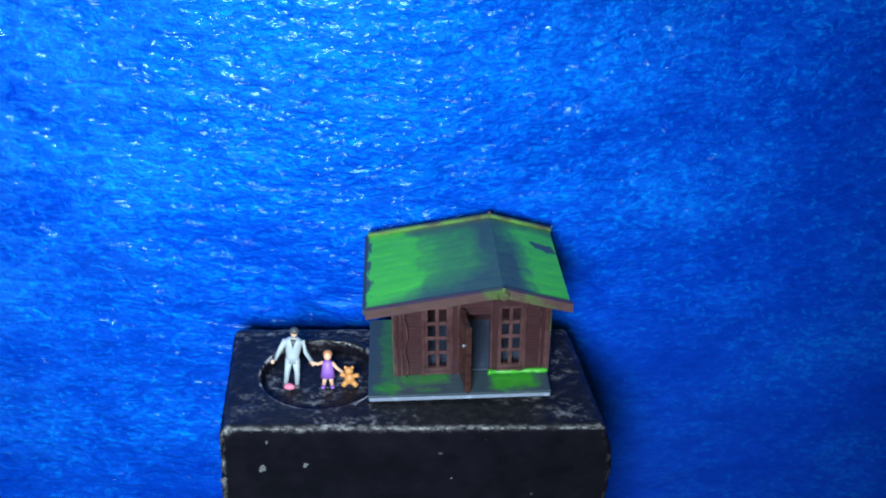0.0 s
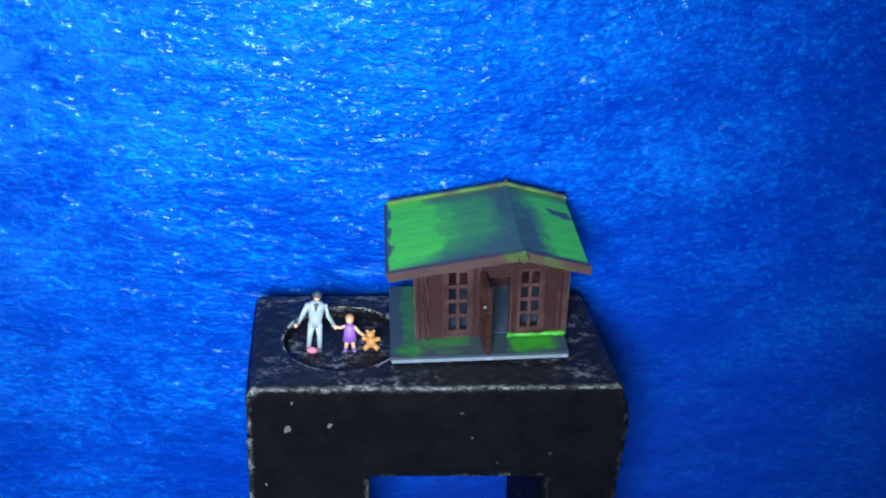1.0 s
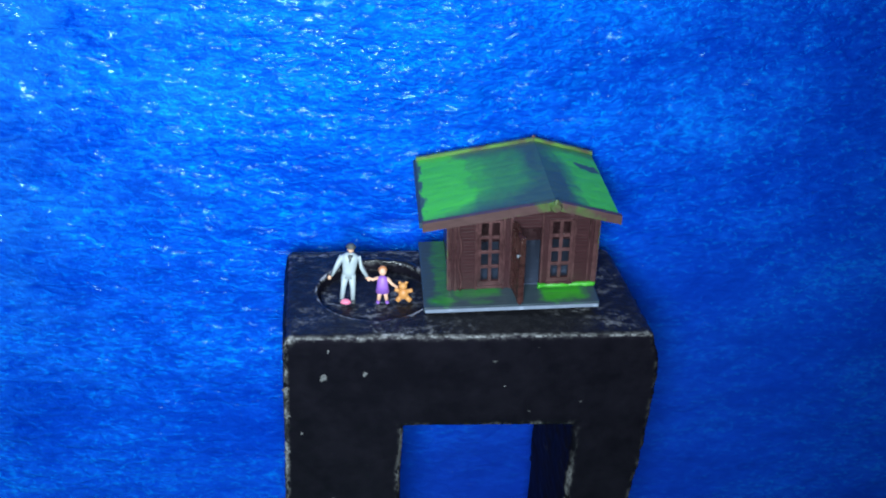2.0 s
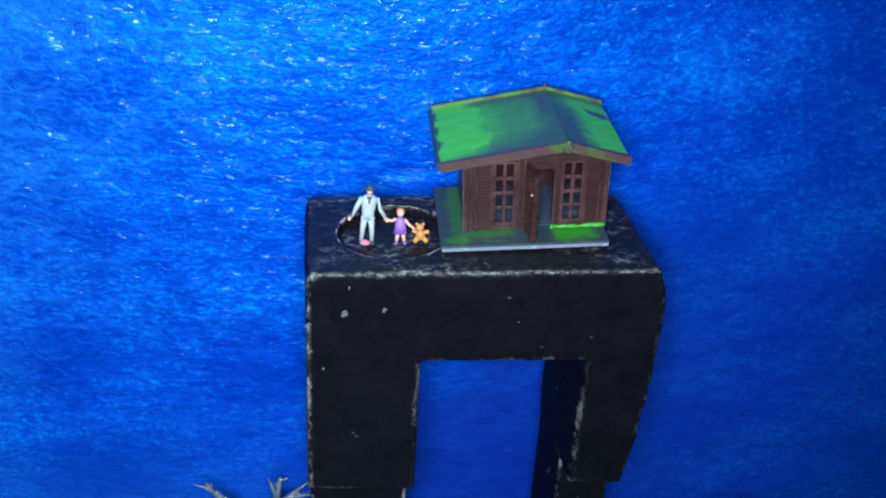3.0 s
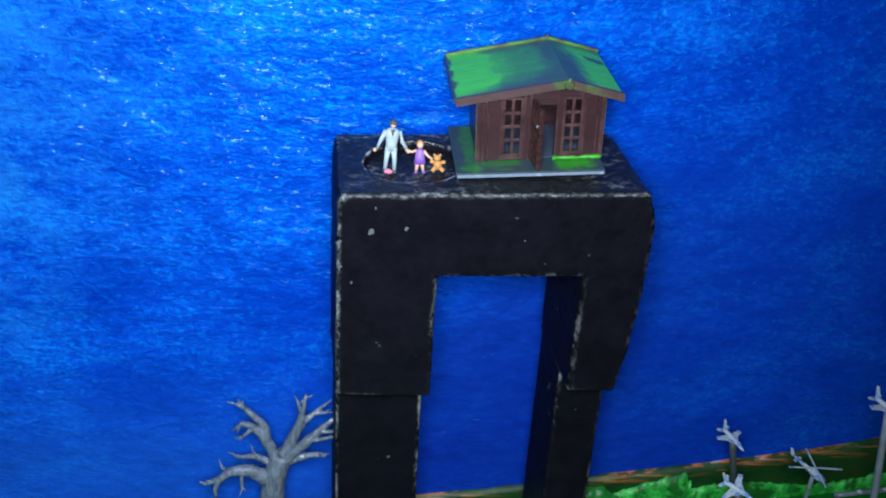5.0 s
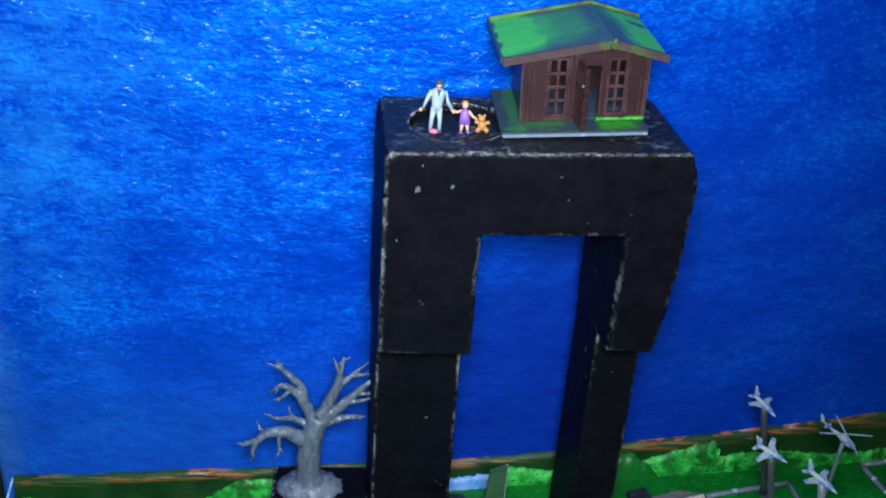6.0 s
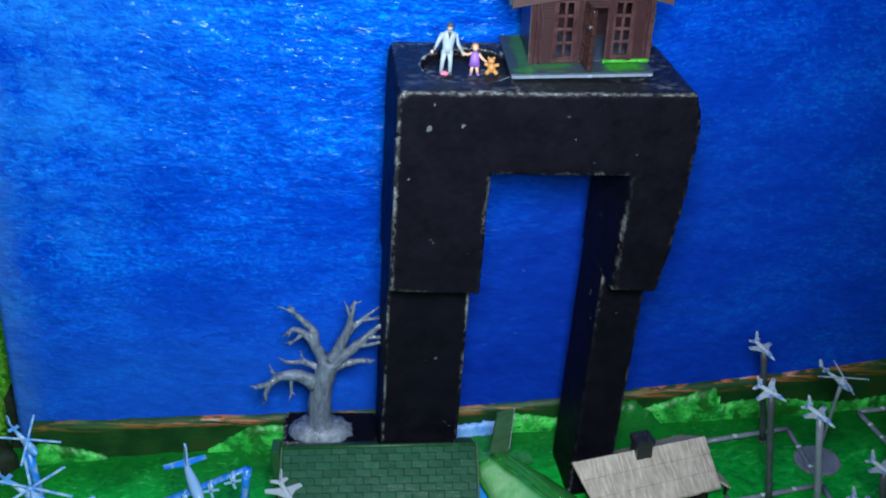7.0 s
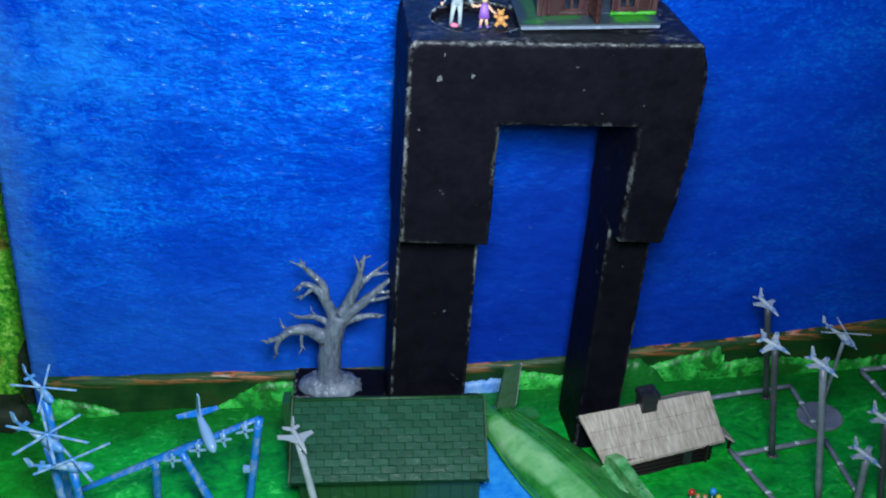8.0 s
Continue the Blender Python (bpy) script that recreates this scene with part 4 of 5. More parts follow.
    part("drain_pipe", tube(B(), pipe, [0.0004 + 0.0001 * math.sin(k * 2.3) for k in range(16)], 7), TRIMBROWN, t, "wavy worn pipe at the corner", True)
    part("gutter_edge", slab(B(), [(0.0082, 0.0242 + up), (0.0574, 0.0242), (0.0574, 0.0263), (0.0082, 0.0263 + up)], -0.0008, 0.0002, "x"), PLATE, t)
    # thick lime paint along the foot of the front
    for u0, u1, h in ((0.0398, 0.0598, 0.0015),):
        bm = B()
        n = 24
        pts = [(u0 + (u1 - u0) * i / n, 0.0094, 0.0003 + h * 0.4 * (1 + 0.4 * noise.noise((i * 0.35, u0 * 99, 0)))) for i in range(n + 1)]
        tube(bm, pts, [h * 0.6 * (1 + 0.5 * noise.noise((i * 0.4, h * 900, 0))) for i in range(n + 1)], 7)
        part("paint_ridge", lumpy(bm, 0.0004, 500), LIME, t, "thick bead of lime paint", True)
    return t


cabin()


# ---- figurines in the hollow ----
def figurine_man():
    bm = B()
    s = 0.001
    tube(bm, [(-1.6 * s, -0.2 * s, 0.6 * s), (-1.4 * s, 0, 5 * s), (-1.0 * s, 0, 9.6 * s)], [0.75 * s, 0.9 * s, 1.3 * s], 10)
    tube(bm, [(2.0 * s, -0.1 * s, 0.6 * s), (1.7 * s, 0, 5 * s), (1.0 * s, 0, 9.6 * s)], [0.75 * s, 0.9 * s, 1.3 * s], 10)
    tube(bm, [(0, 0, 8.6 * s), (0, 0, 11 * s), (0, 0, 14 * s), (0, 0, 16.4 * s), (0, 0, 17.4 * s)], [2.3 * s, 2.1 * s, 2.6 * s, 2.9 * s, 1.3 * s], 12, 0, 0, 0.62)
    tube(bm, [(-2.5 * s, 0, 16.2 * s), (-4.0 * s, -0.3 * s, 12.5 * s), (-5.6 * s, -0.6 * s, 9.2 * s)], [1.0 * s, 0.85 * s, 0.65 * s], 8)
    tube(bm, [(2.5 * s, 0, 16.2 * s), (4.1 * s, -0.3 * s, 12.6 * s), (6.0 * s, -0.5 * s, 9.6 * s)], [1.0 * s, 0.85 * s, 0.65 * s], 8)
    for x, z in ((-6.1, 8.5), (6.6, 8.9)):
        ball(bm, (x * s, -0.7 * s, z * s), (0.7 * s, 0.6 * s, 0.8 * s), 2, 8, 6)
    ball(bm, (0, 0, 18.9 * s), (1.15 * s, 1.25 * s, 1.5 * s), 2)
    ball(bm, (0, 0.15 * s, 19.45 * s), (1.5 * s, 1.5 * s, 1.25 * s), 1)
    tube(bm, [(0, 0, 19.5 * s), (0, 0, 19.8 * s)], [1.75 * s, 1.6 * s], 14, 1)
    slab(bm, [(-0.8 * s, 17.1 * s), (0, 14.4 * s), (0.8 * s, 17.1 * s)], -2.2 * s, -1.2 * s, "y", 1)
    for x in (-1.8, 2.2):
        ball(bm, (x * s, -0.7 * s, 0.5 * s), (0.85 * s, 1.5 * s, 0.55 * s), 1, 8, 6)
    return bm, [SUIT, HAIRDARK, SKIN]


def figurine_girl():
    bm = B()
    s = 0.001
    for x in (-1.25, 1.35):
        tube(bm, [(x * s, 0, 0.5 * s), (x * 0.55 * s, 0, 4.2 * s)], [0.55 * s, 0.8 * s], 8, 1)
        ball(bm, (x * 1.1 * s, -0.6 * s, 0.45 * s), (0.7 * s, 1.15 * s, 0.5 * s), 0, 8, 6)
    tube(bm, [(0, 0, 3.6 * s), (0, 0, 6.2 * s), (0, 0, 8.6 * s), (0, 0, 9.2 * s)], [2.3 * s, 1.8 * s, 1.55 * s, 0.7 * s], 12, 0, 0, 0.75)
    tube(bm, [(-1.3 * s, 0, 8.5 * s), (-3.0 * s, -0.2 * s, 7.9 * s), (-5.2 * s, -0.4 * s, 8.8 * s)], [0.6 * s, 0.5 * s, 0.5 * s], 8, 1)
    tube(bm, [(1.3 * s, 0, 8.4 * s), (3.0 * s, -0.2 * s, 6.4 * s), (4.6 * s, -0.4 * s, 5.3 * s)], [0.6 * s, 0.5 * s, 0.5 * s], 8, 1)
    ball(bm, (0, -0.1 * s, 10.6 * s), (1.2 * s, 1.2 * s, 1.35 * s), 1)
    ball(bm, (0, 0.4 * s, 11.05 * s), (1.4 * s, 1.25 * s, 1.25 * s), 2)
    return bm, [PURPLE, SKIN, GINGER]


def figurine_bear():
    bm = B()
    s = 0.001
    ball(bm, (0, 0, 3.2 * s), (1.7 * s, 1.4 * s, 2.0 * s))
    ball(bm, (-0.2 * s, -0.1 * s, 6.0 * s), (1.45 * s, 1.3 * s, 1.35 * s))
    ball(bm, (-0.2 * s, -1.2 * s, 5.7 * s), (0.6 * s, 0.6 * s, 0.5 * s), 0, 8, 6)
    for x in (-1.3, 0.9):
        ball(bm, (x * s, 0, 7.2 * s), (0.55 * s, 0.4 * s, 0.55 * s), 0, 8, 6)
    tube(bm, [(-1.2 * s, 0, 4.2 * s), (-2.9 * s, -0.2 * s, 4.9 * s)], [0.8 * s, 0.7 * s], 8)
    tube(bm, [(1.2 * s, 0, 4.2 * s), (3.0 * s, -0.3 * s, 4.6 * s)], [0.8 * s, 0.7 * s], 8)
    tube(bm, [(-0.8 * s, 0, 2.2 * s), (-2.2 * s, -0.4 * s, 0.7 * s)], [0.95 * s, 0.85 * s], 8)
    tube(bm, [(0.8 * s, 0, 2.2 * s), (2.4 * s, -0.4 * s, 0.8 * s)], [0.95 * s, 0.85 * s], 8)
    return bm, [BEAR]


def stand_figure(maker, name, x, y, z, k, label, ry=-1.0):
    bm, mats = maker()
    ob = new(name, finish(name, bm, mats, True))
    ob.matrix_world = pose(x, y, z, -4, ry, 0) @ Matrix.Diagonal((k, k, k, 1))
    return tagged(ob, label, "figurine", "figurines in the hollow")


stand_figure(figurine_man, "figurine", -0.0334, 0.2845, 0.3095, 1.06, "tiny painted figurine in a pale grey suit, standing in the hollow", 3.5)
stand_figure(figurine_girl, "figurine", -0.0209, 0.2842, 0.3095, 1.12, "tiny painted figurine in a violet dress, standing in the hollow")
stand_figure(figurine_bear, "toy_bear", -0.0136, 0.2842, 0.3097, 1.05, "tiny orange-brown teddy bear standing beside the violet figurine")
tagged(new("putty_lump", finish("putty_lump", lumpy(ball(B(), (-0.0336, 0.2828, 0.3103), (0.0019, 0.0013, 0.0011)), 0.0003, 600), PINK, True)), "pink putty lump under the grey figurine's shoes", "putty")


# ---- bare grey tree on a black block ----
def toy_tree():
    t = thing("toy_tree", pose(-0.0853, 0.3045, 0.102), "bare glossy grey plastic tree on a lumpy rock foot", "toy tree")
    s = 0.001
    bm = B()
    ball(bm, (0, 0, 0), (0.0172, 0.0118, 0.0078), 0, 28, 16)
    lumpy(bm, 0.0022, 330)
    for v in bm.verts:
        v.co.z = max(v.co.z, -0.0004)
    part("rock_foot", bm, BARK, t, "", True)
    bm = B()
    pts = smoothpath([(0, 0, 2 * s), (-0.6 * s, 0, 14 * s), (0.0, 0, 27 * s), (2.2 * s, 0, 38 * s), (4.4 * s, 0, 46 * s)], 5)
    tube(bm, pts, [0.0066 + 0.0026 * max(0, 1 - i / 4) - 0.0015 * i / len(pts) for i in range(len(pts))], 14, 0, 0.05)
    part("trunk", lumpy(bm, 0.0006, 420), BARK, t, "", True)
    limbs = [
        ([(-3, 0, 31), (-11, -2, 37.5), (-20, -3, 37.5), (-27, -4, 33), (-34, -4, 30.5)], 3.0, 0.7),
        ([(-26, -4, 33.5), (-28, -5, 28), (-28, -5, 23)], 1.3, 0.6),
        ([(-19, -3, 37.5), (-23, -1, 37), (-26, 0, 39)], 1.1, 0.4),
        ([(-15, -3, 37), (-15, -5, 31), (-14.6, -5, 27)], 0.9, 0.4),
        ([(-1, 1, 40), (-8, 2, 43), (-15, 3, 42), (-19, 3, 42.5)], 1.5, 0.5),
        ([(-8, 2, 43), (-10, 3, 46)], 0.9, 0.4),
        ([(2, 0, 44), (-3, 1, 54), (-8, 1, 61), (-14, 2, 63), (-18, 2, 60)], 2.4, 0.6),
        ([(-3, 1, 54), (-4, 2, 62), (-9, 2, 68), (-15, 3, 73), (-18, 3, 74)], 2.0, 0.5),
        ([(-9, 1, 61.5), (-13, 0, 58), (-16, 0, 55)], 1.0, 0.4),
        ([(-13, 2, 72), (-16, 2, 77)], 0.8, 0.35),
        ([(5, 0, 46), (10, 0, 56), (13.5, 0, 66), (15, 0, 73), (16.6, 0, 82)], 2.6, 0.55),
        ([(14.6, 0, 71), (13.5, -1, 76), (12.5, -1, 80)], 0.9, 0.4),
        ([(9.5, 0, 55), (14, 2, 63), (20, 3, 69), (26, 4, 74)], 1.9, 0.5),
        ([(20, 3, 69), (24, 2, 70), (27, 2, 70.5)], 0.9, 0.4),
        ([(4, 0, 41), (12, -2, 51), (20, -2, 59), (27, -1, 66), (32, 0, 70)], 2.6, 0.6),
        ([(18, -2, 57), (24, -3, 58), (30, -3, 60)], 1.3, 0.4),
        ([(24, -2, 62), (29, -2, 62), (33, -2, 64)], 1.0, 0.4),
        ([(3, 0, 39), (12, 0, 44), (20, 1, 45.5), (26, 1, 45)], 1.9, 0.8),
    ]
    for path, r0, r1 in limbs:
        pts = smoothpath([(x * s, y * s, z * s) for x, y, z in path], 4)
        n = len(pts) - 1
        bm = tube(B(), pts, [(r0 * 1.4 + (r1 * 1.15 - r0 * 1.4) * i / n) * s for i in range(n + 1)], 8, 0, 0.12)
        end, way = pts[-1], (pts[-1] - pts[-3]).normalized()
        for k in range(2):
            turn = Vector((random.uniform(-0.8, 0.8), random.uniform(-0.4, 0.4), random.uniform(-0.5, 0.8)))
            base = pts[-2 - k * 2]
            tip = base + (way + turn).normalized() * random.uniform(3.0, 5.0) * s
            tube(bm, [base, base.lerp(tip, 0.5) + turn * 0.0003, tip], [r1 * 1.1 * s, r1 * 0.8 * s, r1 * 0.45 * s], 6)
        part("branch", lumpy(bm, 0.0004, 500), BARK, t, "", True)
    return t


def block_platform():
    bm = block(B(), (-0.1048, 0.2935, ground_z(-0.08) - 0.008), (-0.0545, 0.3215, 0.1022), 0.0006)
    ob = solid("black_block", bm, FOAM, 0.0009, None, 0.00015, 300.0)
    return tagged(ob, "low black foam block beside the stand's leg", "block")


block_platform()
toy_tree()


# ---- model house with the dark green brick roof ----
def brick_house():
    # local x along the ridge, y to the back, origin at the left end of the eave's foot on the ground
    t = thing("model_house", pose(-0.1000, 0.2366, 0.0720, 0, -3.6, -1.2), "dark green model house with a glossy brick-pattern roof", "model house")
    L, run, we, wr = 0.0955, 0.0346, 0.0218, 0.0456
    part("wall", block(B(), (0.003, 0.005, -0.004), (L - 0.003, 0.062, we + 0.0012), 0.0004), GREENWALL, t)
    for x in (0.003, L - 0.0045):
        part("gable", slab(B(), [(0.005, we), (0.062, we), (run, wr - 0.001)], x, x + 0.0015, "x"), GREENWALL, t)
    th = 0.0016
    slope = part("roof_slope", slab(B(), [(0, we - th), (run, wr - th), (run, wr), (0, we)], 0, L, "x"), MORTAR, t)
    part("roof_slope", slab(B(), [(2 * run, we - th), (run, wr - th), (run, wr), (2 * run, we)], 0, L, "x"), GREENWALL, t)
    part("ridge_cap", tube(B(), [(0, run, wr + 0.0001), (L, run, wr + 0.0001)], [0.0011, 0.0011], 8), GREENWALL, t, "", True)
    part("verge_board", slab(B(), [(0, we - th - 0.001), (run, wr - th - 0.001), (run, wr + 0.0006), (0, we + 0.0006)], -0.0012, -0.0002, "x"), GREENWALL, t)
    part("verge_board", slab(B(), [(0, we - th - 0.001), (run, wr - th - 0.001), (run, wr + 0.0006), (0, we + 0.0006)], L + 0.0002, L + 0.0012, "x"), GREENWALL, t)
    part("chimney", block(B(), (-0.0052, 0.028, 0.0), (-0.0013, 0.038, 0.0488), 0.0004), GREENWALL, t)
    return t, slope, (L, run, we, wr)


house, brick_slope, HOUSE = brick_house()


# ---- cottage with the thatched roof ----
def cottage():
    t = thing("model_cottage", pose(0.0572, 0.2485, 0.0865, 0, -4.6, 13.0), "small dark log cottage with a grey thatched roof and black chimney", "model house")
    L, run, we, wr = 0.0645, 0.0215, 0.0098, 0.0262
    part("wall", block(B(), (0.0045, 0.0012, -0.006), (L - 0.005, 0.0405, we + 0.0005), 0.0004), DARKWOOD, t)
    for x in (0.0045, L - 0.0065):
        part("gable", slab(B(), [(0.002, we), (0.0405, we), (run, wr - 0.0015)], x, x + 0.0015, "x"), DARKWOOD, t)
    for k in range(4):
        part("log", tube(B(), [(0.0035, 0.0012, -0.0012 + k * 0.0026), (L - 0.004, 0.0012, -0.0012 + k * 0.0026)], [0.00135, 0.00135], 8), LOG, t, "", True)
    part("doorway", block(B(), (0.044, -0.0002, -0.003), (0.049, 0.0015, 0.0084), 0.0002), CHIM, t, "black doorway")
    part("porch_post", block(B(), (L - 0.008, -0.001, -0.003), (L - 0.0065, 0.0005, 0.0098)), DARKWOOD, t)
    th = 0.0010

    def edge_x(f, up):
        """The ridge runs out further over the gables than the eaves do."""
        lo, hi = 0.0009 - 0.0078 * up, L + 0.0030 + 0.0006 * up
        return lo + (hi - lo) * f

    def skew(f, up):
        return (1 - f) * (0.0014 * up - 0.0018 * (1 - up)) + f * 0.0006 * (1 - up)

    for sgn, y0 in ((1, 0.0), (-1, 2 * run)):
        for c in range(3):
            a, b = c / 3, (c + 1) / 3
            lift = 0.0005
            poly = [(y0 + sgn * run * a, we + (wr - we) * a - th), (y0 + sgn * run * b, we + (wr - we) * b - th), (y0 + sgn * run * b, we + (wr - we) * b + (0.0 if c < 2 else lift)), (y0 + sgn * run * a, we + (wr - we) * a + lift)]
            bm = B()
            n = 40
            rows = [[bm.verts.new((edge_x(i / n, b if k in (1, 2) else a), p[0] + 0.0003 * noise.noise((i * 0.9, c, k)), p[1] + skew(i / n, b if k in (1, 2) else a) + 0.00035 * noise.noise((i * 0.8, c + 5, k)))) for k, p in enumerate(poly)] for i in range(n + 1)]
            for r, q in zip(rows, rows[1:]):
                for k in range(4):
                    bm.faces.new((r[k], r[(k + 1) % 4], q[(k + 1) % 4], q[k]))
            bm.faces.new(rows[0])
            bm.faces.new(rows[-1][::-1])
            part("thatch_course", bm, THATCH, t)
    ch = part("chimney", block(block(B(), (0.0272, 0.0175, 0.0180), (0.0358, 0.0255, 0.0345), 0.0003), (0.0264, 0.0167, 0.0325), (0.0366, 0.0263, 0.0355), 0.0004), CHIM, t)
    for x, y in ((0.0292, 0.0190), (0.0340, 0.0190), (0.0292, 0.0240), (0.0340, 0.0240)):
        part("chimney_pot", tube(B(), [(x, y, 0.0352), (x, y, 0.0368)], [0.0011, 0.0009], 8), CHIM, ch)
    part("side_eave", slab(B(), [(L + 0.002, 0.0122), (L + 0.0112, 0.0042), (L + 0.0112, 0.0056), (L + 0.002, 0.0138)], 0.003, 0.014), THATCH, t)
    part("porch_post", block(B(), (L + 0.0085, 0.0040, -0.004), (L + 0.0098, 0.0053, 0.0055)), LOG, t)
    return t


cottage()


# ---- green model aeroplane lying on the ground ----
def green_plane():
    t = thing("model_aeroplane", pose(0.0024, 0.3009, 0.0905, 0, 2.0, -57.5), "glossy pale green model aeroplane fuselage lying by the pond", "model aeroplane")
    n, L = 40, 0.140

    def radius(x):
        grow = 0.0070 + 0.0140 * math.sin(min(1.0, x * 1.9 + 0.05) * math.pi / 2)
        return grow * (1 if x < 0.8 else max(0.12, 1 - ((x - 0.8) / 0.2) ** 2)) * (1 if x > 0.05 else 0.45 + 11 * x)

    bm = tube(B(), [(L * i / n, 0, 0) for i in range(n + 1)], [radius(i / n) for i in range(n + 1)], 32, 0, 0, 0.62)
    # faces right of the spine take the darker green
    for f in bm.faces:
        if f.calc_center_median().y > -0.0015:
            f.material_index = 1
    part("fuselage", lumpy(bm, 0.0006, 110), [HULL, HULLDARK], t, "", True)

    def skin(x, y):
        return 0.62 * math.sqrt(max(1e-8, radius(x) ** 2 - y * y))

    xs = [0.06 + 0.045 * k for k in range(18)]
    bm = tube(B(), [(x * L, -0.0015, skin(x, -0.0015)) for x in xs], [0.0012] * 18, 8, 0, 0.25, 0.7)
    part("spine", lumpy(bm, 0.0004, 400), HULL, t, "raised ridge along the back", True)
    for off in (0.0022, 0.0056):
        part("panel_line", tube(B(), [(x * L, off, skin(x, off) + 0.0001) for x in xs[1:]], [0.00035] * 17, 5), HULL, t)
    for k in range(9):
        x = 0.10 + 0.06 * k
        y = 0.0002 + 0.0026 * (k % 3)
        part("deck_fitting", lumpy(ball(B(), (x * L, y, skin(x, y)), (0.0017, 0.0009, 0.0008), 0, 8, 6), 0.0003, 700), HULL, t, "", True)
    part("lower_edge", tube(B(), [(x * L, -radius(x) * 0.97, -0.0012) for x in xs], [0.0011] * 18, 6), LIME, t, "yellow-green moulded edge", True)
    fin = part("tail_fin", slab(B(), [(-0.0060, -0.008), (0.0052, -0.008), (0.0048, 0.0215), (-0.0044, 0.0195)], -0.0007, 0.0007), FINGREEN, t)
    fin.matrix_basis = pose(0.0066, 0.0060, 0.0118, 0, 0, 72)
    # the fin's lit edge, put in as a pale grey strip
    part("lit_fin_edge", tube(B(), [(0.0053, 0, -0.006), (0.0049, 0, 0.0215)], [0.0008, 0.0006], 6), JETPLAIN, fin)
    part("tailplane", slab(B(), [(0.000, -0.003), (0.011, -0.005), (0.004, -0.020), (-0.006, -0.017)], 0.0060, 0.0076, "z"), HULLDARK, t)
    part("tailplane", slab(B(), [(0.000, 0.004), (0.013, 0.006), (0.016, 0.024), (0.008, 0.026)], -0.004, -0.0025, "z"), HULLDARK, t)
    w = part("wing", lumpy(slab(B(), [(-0.013, -0.008), (0.032, -0.008), (0.030, 0.0035), (0.012, 0.0070), (-0.006, 0.0105), (-0.012, 0.0085)], -0.0030, 0.0030), 0.0010, 160), SPECKLED, t)
    w.matrix_basis = pose(0.084, 0.0195, 0.006, 0, 0, -6)
    w = part("wing", lumpy(slab(B(), [(-0.010, -0.006), (0.012, -0.006), (0.012, 0.002), (-0.006, 0.006)], -0.0015, 0.0015), 0.0006, 200), SPECKLED, t)
    w.matrix_basis = pose(0.082, 0.0120, 0.009, 0, 0, -4)
    return t


green_plane()


# ---- model aircraft on struts ----
def strut(name, p0, p1, r, material, parent=None):
    p0, p1 = Vector(p0), Vector(p1)
    n = 6
    pts = [p0.lerp(p1, i / n) + Vector((noise.noise(p0 * 50 + Vector((i, 0, 0))), noise.noise(p0 * 50 + Vector((0, i, 0))), 0)) * 0.0003 for i in range(n + 1)]
    return part(name, tube(B(), pts, [r * (1 + 0.06 * math.sin(i * 2.3)) for i in range(n + 1)], 10, 0, 0.03), material, parent, "", True)


def jet_parts(t, m, k, material):
    """A small swept-wing jet, nose along local +x."""
    def put(name, bm, smooth=False):
        o = part(name, bm, material, t, "", smooth)
        o.matrix_basis = m @ Matrix.Diagonal((k, k, k, 1))
        return o
    put("fuselage", tube(B(), [(-8.0, 0, 0.3), (-6, 0, 0.2), (-1, 0, 0.2), (3.5, 0, 0.1), (6.6, 0, -0.1), (8.8, 0, -0.3)], [0.75, 1.15, 1.4, 1.3, 0.85, 0.15], 12), True)
    for sg in (-1, 1):
        put("wing", slab(B(), [(3.0, 0.8 * sg), (-3.4, 0.8 * sg), (-4.6, 9.2 * sg), (-2.6, 9.8 * sg), (-0.8, 5.0 * sg)], -0.35, 0.25, "z"))
        put("tailplane", slab(B(), [(-5.6, 0.5 * sg), (-8.4, 0.5 * sg), (-9.2, 4.4 * sg), (-7.8, 4.6 * sg)], 0.0, 0.45, "z"))
    put("tail_fin", slab(B(), [(-5.4, 0.8), (-8.4, 0.8), (-10.2, 5.6), (-9.1, 5.7)], -0.25, 0.25))
    put("canopy", ball(B(), (3.8, 0, 1.1), (1.9, 0.7, 0.7), 0, 10, 8), True)


def jet_on_post(foot, top, heading, pitch, bank, k, post, label, material=None):
    t = thing("model_jet", Matrix.Translation(foot), label, "model jet", "model jets on struts")
    top = Vector(top)
    local = top - Vector(foot)
    strut("post", (0, 0, -0.002), local, 0.0017, post, t)
    jet_parts(t, Matrix.Translation(local + Vector((0, 0, 0.001))) @ pose(0, 0, 0, bank, pitch, heading), k * 0.001, material or JETGREY)
    part("glue_foot", lumpy(ball(B(), (0, 0, 0.0005), (0.0034, 0.0028, 0.0013), 0, 10, 6), 0.0004, 600), post, t, "", True)
    return t


